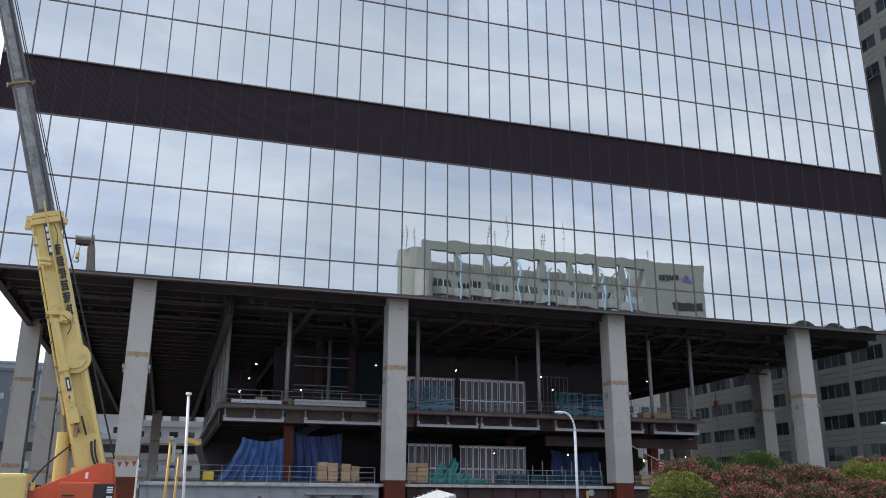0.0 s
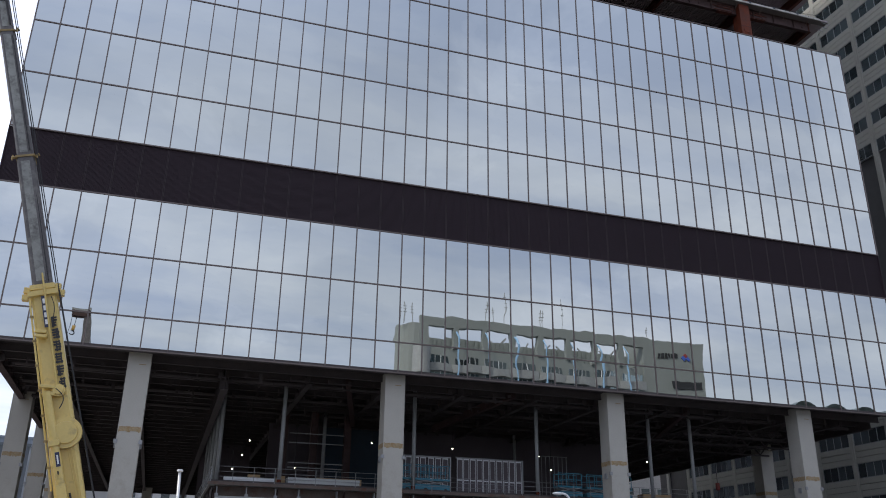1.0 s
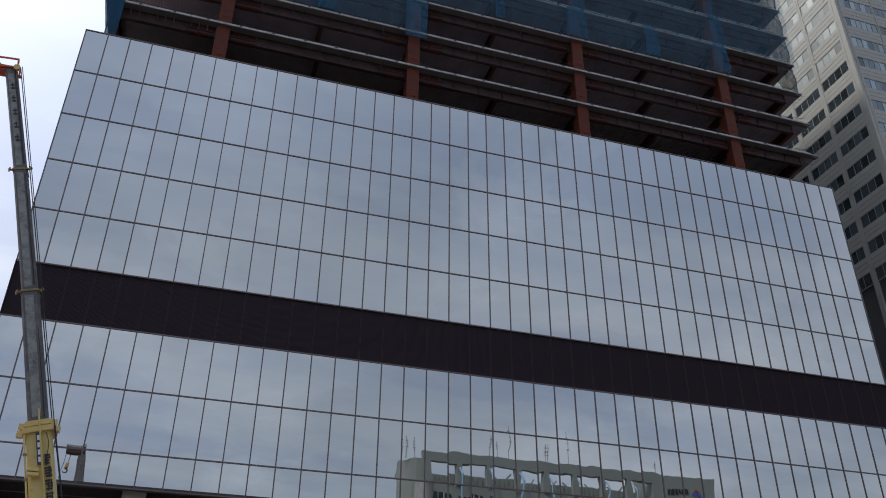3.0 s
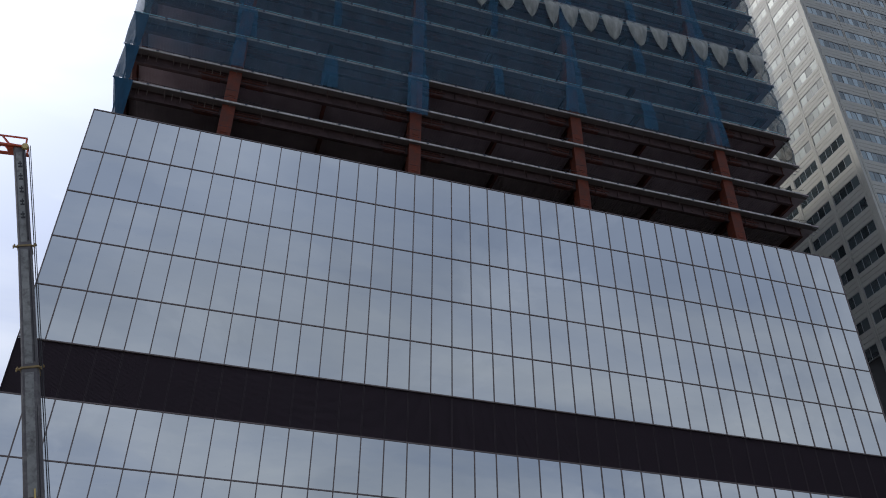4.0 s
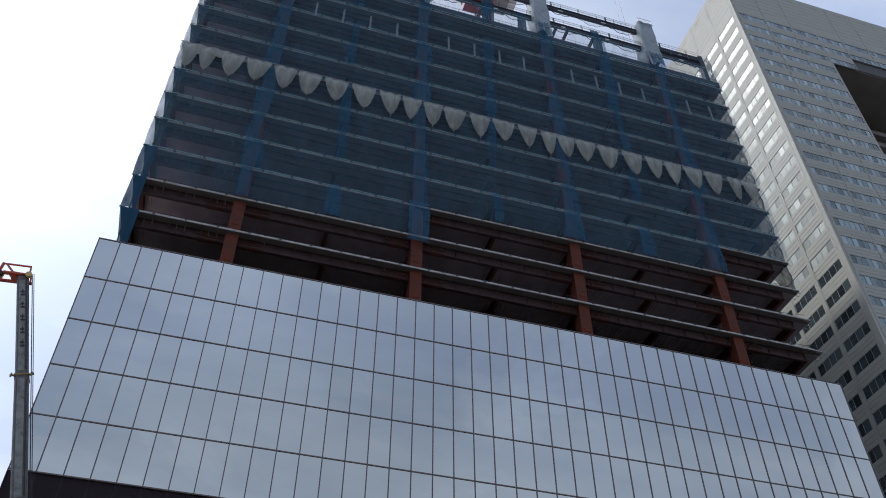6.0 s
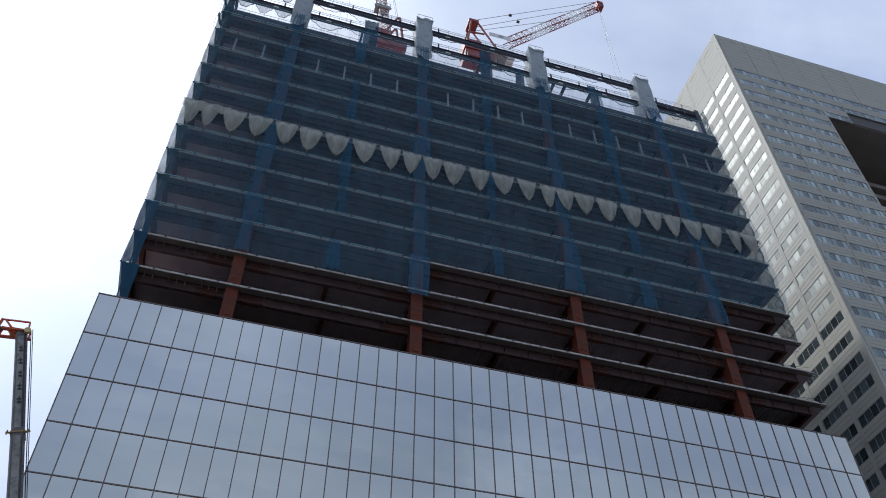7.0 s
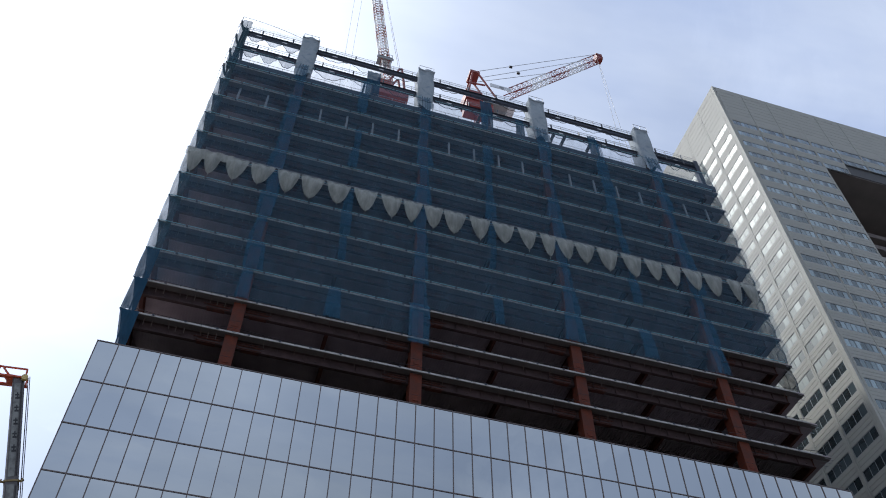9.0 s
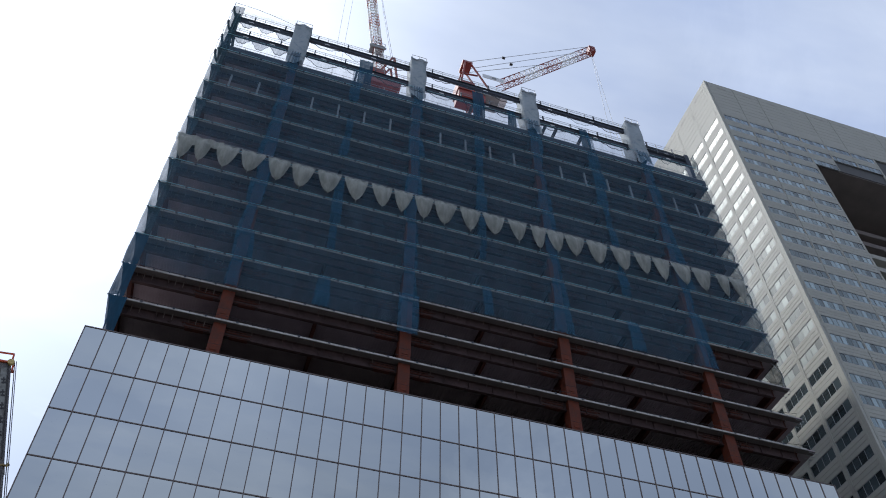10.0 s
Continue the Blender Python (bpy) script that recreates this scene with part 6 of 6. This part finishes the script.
def shrub(name, label, x, y, rx, ry, top, leaves, mat, flowers, rng, size=0.09):
    s = thing(name, label, "shrub", (x, y, 0), "street shrubs")
    bm = bmesh.new()
    for k in range(7):
        a = rng.uniform(0, 6.28)
        e = Vector((math.cos(a) * rx * 0.5, math.sin(a) * ry * 0.5, top * rng.uniform(0.6, 0.85)))
        mid = e * 0.5 + Vector((0, 0, 0.15))
        bar(bm, (0.1 * math.cos(a), 0.1 * math.sin(a), 0), mid, 0.07, sides=5)
        bar(bm, mid, e, 0.04, sides=5)
    part("stems", bm, BARK, s)
    lobes = []
    for k in range(44):
        a, q = rng.uniform(0, 6.28), math.sqrt(rng.random())
        lobes.append((math.cos(a) * rx * 0.75 * q, math.sin(a) * ry * 0.75 * q, 0.0, rng.uniform(0.16, 0.38) * min(rx, 1.4)))
    lobes = [(a, b, (top - r) * (0.5 + 0.5 * math.sqrt(max(0, 1 - (a / rx) ** 2 - (b / ry) ** 2)) * rng.uniform(0.85, 1.0)), r) for a, b, c, r in lobes]
    verts, faces = [], []

    def quad(c, d, w, ln):
        side = d.cross(Vector((rng.uniform(-1, 1), rng.uniform(-1, 1), rng.uniform(-1, 1)))).normalized()
        i = len(verts)
        verts.extend([c, c + d * ln * 0.5 + side * w, c + d * ln, c + d * ln * 0.5 - side * w])
        faces.append((i, i + 1, i + 2, i + 3))

    def spot(shell):
        lx, ly, lz, r = lobes[rng.randrange(len(lobes))]
        v = Vector((rng.gauss(0, 1), rng.gauss(0, 1), rng.gauss(0, 1) + 0.35)).normalized()
        rr = r * (rng.uniform(0.75, 1.12) if shell else rng.random() ** 0.4)
        return Vector((lx, ly, lz)) + v * rr, v
    for k in range(int(leaves * 2.4)):
        c, v = spot(rng.random() < 0.75)
        if c.z > top * 1.03:
            continue
        d = (v + Vector((rng.uniform(-0.8, 0.8), rng.uniform(-0.8, 0.8), rng.uniform(-0.3, 0.9)))).normalized()
        quad(c, d, size * 0.16, size * rng.uniform(0.7, 1.3))
    me = bpy.data.meshes.new("foliage")
    me.from_pydata(verts, [], faces)
    me.materials.append(mat)
    tagged(part("foliage", me, None, s), kind="stuff")
    if flowers:
        verts.clear()
        faces.clear()
        for k in range(flowers):
            c, v = spot(True)
            c = c + v * 0.06
            for q in range(4):
                quad(c + Vector((rng.gauss(0, 0.05), rng.gauss(0, 0.05), rng.gauss(0, 0.035))), Vector((rng.uniform(-1, 1), rng.uniform(-1, 1), rng.uniform(0, 1))).normalized(), 0.018, 0.05)
        me = bpy.data.meshes.new("blossom")
        me.from_pydata(verts, [], faces)
        me.materials.append(PINK)
        tagged(part("blossom", me, None, s, "pink clustered flowers"), kind="stuff")


rng = random.Random(7)
OLE = "oleander shrub with dull green leaves and pink flowers"
LIMELAB, DARKLAB = "rounded lime-green leafy shrub beside the pink oleanders", "dark green rounded shrub behind the oleanders"
shrub("shrub", LIMELAB, 15.0, 23.4, 1.05, 1.0, 2.6, 7000, LIME, 0, rng, 0.075)
shrub("oleander", OLE, 16.3, 25.2, 1.2, 1.0, 3.1, 5200, OLIVE, 800, rng)
shrub("oleander", OLE, 17.5, 23.8, 1.5, 1.0, 2.85, 7000, OLIVE, 1100, rng)
shrub("oleander", OLE, 16.7, 22.6, 1.2, 0.8, 2.25, 5200, OLIVE, 800, rng)
shrub("shrub", DARKLAB, 18.4, 27.5, 1.3, 1.0, 3.35, 5200, DARKLEAF, 0, rng, 0.075)
shrub("shrub", DARKLAB, 20.8, 27.5, 1.6, 1.0, 3.6, 6500, DARKLEAF, 0, rng, 0.075)
shrub("oleander", OLE, 20.0, 24.0, 1.6, 1.0, 2.95, 7500, OLIVE, 1150, rng)
shrub("oleander", OLE, 18.9, 22.6, 1.4, 0.9, 2.3, 6000, OLIVE, 900, rng)
shrub("oleander", OLE, 21.3, 22.9, 1.3, 1.0, 2.45, 6000, OLIVE, 900, rng)
shrub("shrub", LIMELAB, 22.8, 24.2, 1.3, 1.0, 3.15, 7500, LIME, 0, rng, 0.075)
shrub("oleander", OLE, 24.8, 26.0, 1.8, 1.0, 3.4, 6000, OLIVE, 800, rng)
shrub("shrub", LIMELAB, 24.3, 23.6, 1.3, 1.0, 2.75, 6000, LIME, 0, rng, 0.075)
shrub("tree", "green leafy tree standing beyond the lower deck", 62.0, 112.0, 4.0, 3.0, 9.0, 5000, LIME, 0, rng, 0.6)

# ---------------------------------------------------------------- buildings beyond
def plain_block(name, label, x0, x1, y0, y1, high, wall, storey, bays, win_w, win_h, face="-y", sill=1.0, band=False, zmin=0.0):
    b = thing(name, label, "building", ((x0 + x1) / 2, (y0 + y1) / 2, 0))
    hx, hy = (x1 - x0) / 2, (y1 - y0) / 2
    boxes("wall", wall, b, (-hx, hx, -hy, hy, 0, high))
    boxes("roof", wall, b, (-hx - 0.25, hx + 0.25, -hy - 0.25, hy + 0.25, high, high + 0.6))
    s = -1 if face == "-y" else 1
    bm = bmesh.new()
    box(bm, -win_w / 2 - 0.12, win_w / 2 + 0.12, -0.06, 0.06, -0.12, win_h + 0.12)
    fr = mesh_of("window", bm, wall)
    bm = bmesh.new()
    box(bm, -win_w / 2, win_w / 2, -0.09, 0.09, 0, win_h)
    gl = mesh_of("pane", bm, WINDOW)
    for k in range(int(high / storey)):
        z = k * storey + sill
        if z < zmin:
            continue
        for i in range(bays):
            u = -hx + (i + 0.5) * 2 * hx / bays
            w = part("window", fr, None, b)
            w.location = (u, s * hy, z)
            part("pane", gl, None, w)
        if band:
            boxes("balcony", PALEWALL, b, (-hx, hx, min(s * hy, s * (hy + 1.1)), max(s * hy, s * (hy + 1.1)), z - 1.0, z + 0.15))
    return b


plain_block("far_tower", "blue-grey office block in the distance", -50, -26.0, 190, 210, 27.0, TOWERGLASS, 3.4, 9, 1.1, 1.2, zmin=8)
plain_block("far_tower", "pale blue-grey tower in the far haze", -62, -34, 250, 270, 37, HAZYWALL, 3.6, 10, 1.3, 1.4, zmin=20)
plain_block("white_block", "white apartment block with balconies beyond the yard", -17.5, -8.0, 172, 188, 18.5, PALEWALL, 3.2, 4, 1.4, 1.3, band=True, zmin=3)
plain_block("white_block", "white apartment block with balconies beyond the yard", -7.0, 12.0, 180, 196, 20.0, WHITEPAINT, 3.2, 6, 1.6, 1.3, band=True, zmin=3)
plain_block("low_house", "low grey house in the distance", -25, -19.5, 160, 170, 14.0, MIDWALL, 3.0, 3, 1.0, 1.2, zmin=3)
plain_block("white_block", "bright white building seen past the deck", 84, 112, 172, 190, 27.0, WHITEPAINT, 3.4, 7, 2.0, 1.4, zmin=8)
# added block, mostly hidden, that keeps bright sky out of the office windows
rear = boxes("reflection_blocker", MIDWALL, None, (14, 80, 165, 180, 0, 32))
tagged(rear, "mostly hidden plain block added behind the tower to darken window reflections", "wall", kind="structure")
# added blocks out of view on the left; they hold back low skylight
for y0, y1, h in ((-90, -30, 30), (-28, 30, 38), (33, 92, 33), (95, 150, 28)):
    side = boxes("skylight_blocker", MIDWALL, None, (-125, -95, y0, y1, 0, h))
    tagged(side, "unseen plain block added on the left to cut low skylight", "wall", kind="structure")
track = thing("elevated_track", "dark elevated rail beam on columns beyond the yard", "viaduct", (0, 150, 0))
boxes("beam", DARKSTEEL, track, (-120, 30, -1.5, 1.5, 9.4, 10.6))
for x in (-110, -85, -60, -35, -14, 14):
    boxes("pier", CONCRETE, track, (x - 0.8, x + 0.8, -0.8, 0.8, 0, 9.4))

# ---------------------------------------------------------------- across the street, behind the viewer, seen in the glass
BX0, BX1, BY = 52.1, 127.4, -63.0
BAYS, BW = 8, 7.2
hq = thing("grey_office_building", "grey office building with a roof screen of open bays", "building", (0, BY, 0))
boxes("wall", HQWALL, hq, (BX0, BX1, -24, 0, 0, 52.6))
boxes("roof_slab", HQWALL, hq, (BX0, BX1, -24, 0, 52.6, 53.2))
boxes("screen_beam", HQWALL, hq, (BX0, BX0 + BAYS * BW, -0.9, 0.3, 58.4, 60.7))
for i in range(BAYS):
    x = BX0 + i * BW
    boxes("screen_pier", HQWALL, hq, (x + (0.0 if i == 0 else 0.85), x + 2.05, -0.9, 0.3, 53.2, 58.4))
boxes("end_wall", HQWALL, hq, (BX0 + BAYS * BW, BX1, -8, 0.3, 40, 60.7))
boxes("plant_screen", HQWALL, hq, (BX0 + 1, BX0 + BAYS * BW, -6.2, -6.0, 53.2, 57.4))
for i in range(50):
    boxes("screen_slat", HQWALL, hq, (BX0 + 1.6 + 1.15 * i, BX0 + 2.5 + 1.15 * i, -6.0, -5.85, 53.4, 57.2))
for i in range(6):
    bm = bmesh.new()
    bar(bm, (BX0 + 20 + 6 * i, -9, 53.2), (BX0 + 25 + 6 * i, -9, 59.4), 0.4)
    bar(bm, (BX0 + 26 + 6 * i, -10, 53.2), (BX0 + 21 + 6 * i, -10, 59.4), 0.3)
    part("roof_brace", bm, GREYPAINT, hq)
for k in range(4):
    z = 49.6 - 3.9 * k
    for i in range(BAYS):
        x = BX0 + 1.3 + i * BW
        bm = bmesh.new()
        pts = [(x - 0.65 + BW * q / 10 * 0.99, 0.45 + 0.5 * math.sin(math.pi * q / 10)) for q in range(11)]
        loft(bm, [[(u, v, zz) for u, v in pts] + [(u, 0, zz) for u, v in reversed(pts)] for zz in (z - 2.0, z)])
        part("balcony", bm, GREYPAINT, hq)
        boxes("window_band", WINDOW, hq, (x, x + BW - 1.5, 0.0, 0.12, z + 0.1, z + 1.7))
        for q in range(5):
            boxes("window_post", WHITEPAINT if q % 2 else GREYPAINT, hq, (x + q * 1.2, x + q * 1.2 + 0.16, 0.1, 0.22, z + 0.1, z + 1.7))
for i in range(1, BAYS):
    bm = bmesh.new()
    bar(bm, (BX0 + i * (BW + 0.13) + 1.7, 1.6, 30), (BX0 + i * (BW + 0.13) + 1.7, 1.6, 55.6), 0.42, sides=8)
    bar(bm, (BX0 + i * (BW + 0.13) + 1.7, 1.6, 55.6), (BX0 + i * (BW + 0.13) + 1.4, 0.2, 57.6), 0.4, sides=8)
    part("blue_pipe", bm, PIPEBLUE, hq, "pale blue downpipe")
boxes("slit_window", INK, hq, (117.6, 126.2, 0.3, 0.45, 48.6, 50.6), label="dark slit window")
# rounded stair end
bm = bmesh.new()
ring = [(BX0 - 4.65 * math.sin(a), -4.65 + 4.65 * math.cos(a)) for a in [k * math.pi / 12 for k in range(13)]]
loft(bm, [[(u, v, z) for u, v in ring] for z in (0, 58.6)])
part("stair_drum", bm, HQWALL, hq)
bm = bmesh.new()
bmesh.ops.create_cone(bm, segments=20, radius1=2.1, radius2=2.1, depth=6, cap_ends=True, matrix=Matrix.Translation((BX0 + 0.2, 1.2, 49.5)))
part("round_tank", bm, GREYPAINT, hq, "round grey tank")
# sign: coloured diamonds and a dark bar
for u, v, m in ((0, 0.0, CRANERED), (-0.75, -0.9, material("sign_blue", (0.05, 0.12, 0.5), 0.5)), (0.75, -0.9, bpy.data.materials["sign_blue"])):
    bm = bmesh.new()
    loft(bm, [[(122.6 + u, y, 57.4 + v + 0.85), (122.6 + u + 0.8, y, 57.4 + v), (122.6 + u, y, 57.4 + v - 0.85), (122.6 + u - 0.8, y, 57.4 + v)] for y in (0.32, 0.5)])
    part("sign_diamond", bm, m, hq)
for u, w in ((119.6, 1.0), (118.4, 0.7), (117.5, 0.5), (116.6, 0.6), (115.7, 0.6), (114.8, 0.6)):
    boxes("sign_bar", INK, hq, (u - w / 2 - 0.15, u + w / 2 - 0.15, 0.32, 0.46, 56.3 - (0.4 if w == 0.6 else 0), 57.3 + (0.5 if w == 1.0 else 0)))
for i, (x, h) in enumerate(((47.6, 5), (48.6, 5), (50.4, 5), (68.6, 5), (70.5, 4), (73.5, 8), (82.7, 4.5), (83.4, 4.5), (88.3, 8), (111.7, 3))):
    bm = bmesh.new()
    base_z = 58.6 if x < 53 else 60.7 if x < 110 else 60.7
    bar(bm, (x, -0.4, base_z), (x, -0.4, base_z + h), 0.22, sides=6)
    for q in range(3):
        bar(bm, (x - 0.35, -0.4, base_z + h * (0.5 + 0.15 * q)), (x + 0.35, -0.4, base_z + h * (0.5 + 0.15 * q)), 0.12)
    part("antenna", bm, GREYPAINT, hq)

vault_house = thing("vaulted_building", "building with a row of green-grey barrel roofs", "building", (0, 39, 0))
boxes("wall", PALEWALL, vault_house, (66, 120, -24, 0, 0, 20.3))
for i in range(12):
    bm = bmesh.new()
    x = 67.0 + 4.3 * i
    ring = [(x + 2.15 - 2.1 * math.cos(a), 20.3 + 1.9 * math.sin(a)) for a in [k * math.pi / 10 for k in range(11)]]
    loft(bm, [[(u, y, z) for u, z in ring] for y in (-24, 0)])
    part("barrel_roof", bm, VAULT, vault_house, smooth=False)

# second mobile crane, its head and hook seen in the glass
c2 = thing("mobile_crane", "grey mobile crane boom with a red head and a hook", "crane", (-14.4, -5.0, 0))
boxes("carrier", YELLOW, c2, (-4, 4, -1.3, 1.3, 0.6, 2.2), bevel=0.08)
for x in (-2.8, 2.8):
    for y in (-1.2, 1.2):
        bm = bmesh.new()
        bmesh.ops.create_cone(bm, segments=24, radius1=0.65, radius2=0.65, depth=0.4, cap_ends=True, matrix=Matrix.Translation((x, y, 0.65)) @ Matrix.Rotation(math.pi / 2, 4, "X"))
        part("wheel", bm, BLACK, c2)
for a, b, w in (((3.6, 0, 2.2), (2.6, 0, 24), 1.0), ((2.6, 0, 24), (1.6, 0, 36.6), 0.8)):
    bm = bmesh.new()
    bar(bm, a, b, w, w * 1.1)
    part("boom_section", bm, BOOMGREY, c2)
boxes("boom_head", BROWN, c2, (-0.4, 1.9, -0.5, 0.5, 36.3, 37.2), bevel=0.08)
boxes("head_guard", GREYPAINT, c2, (-0.5, 2.0, -0.4, 0.4, 37.2, 37.5))
bm = bmesh.new()
bar(bm, (0.25, 0, 36.2), (0.1, 0, 34.9), 0.07)
bar(bm, (-0.35, 0, 36.2), (-0.6, 0, 30), 0.06)
bar(bm, (1.95, 0, 37), (3.4, 0, 24), 0.07)
part("hoist_rope", bm, BLACK, c2)
boxes("hook_block", YPOLE, c2, (-0.12, 0.3, -0.2, 0.2, 34.3, 34.95), bevel=0.06)
bm = bmesh.new()
for q in range(9):
    a, b = q * 0.5 - 1.2, (q + 1) * 0.5 - 1.2
    bar(bm, (0.08 + 0.26 * math.sin(a), 0, 33.98 - 0.26 * math.cos(a)), (0.08 + 0.26 * math.sin(b), 0, 33.98 - 0.26 * math.cos(b)), 0.12)
part("hook", bm, BLACK, c2)
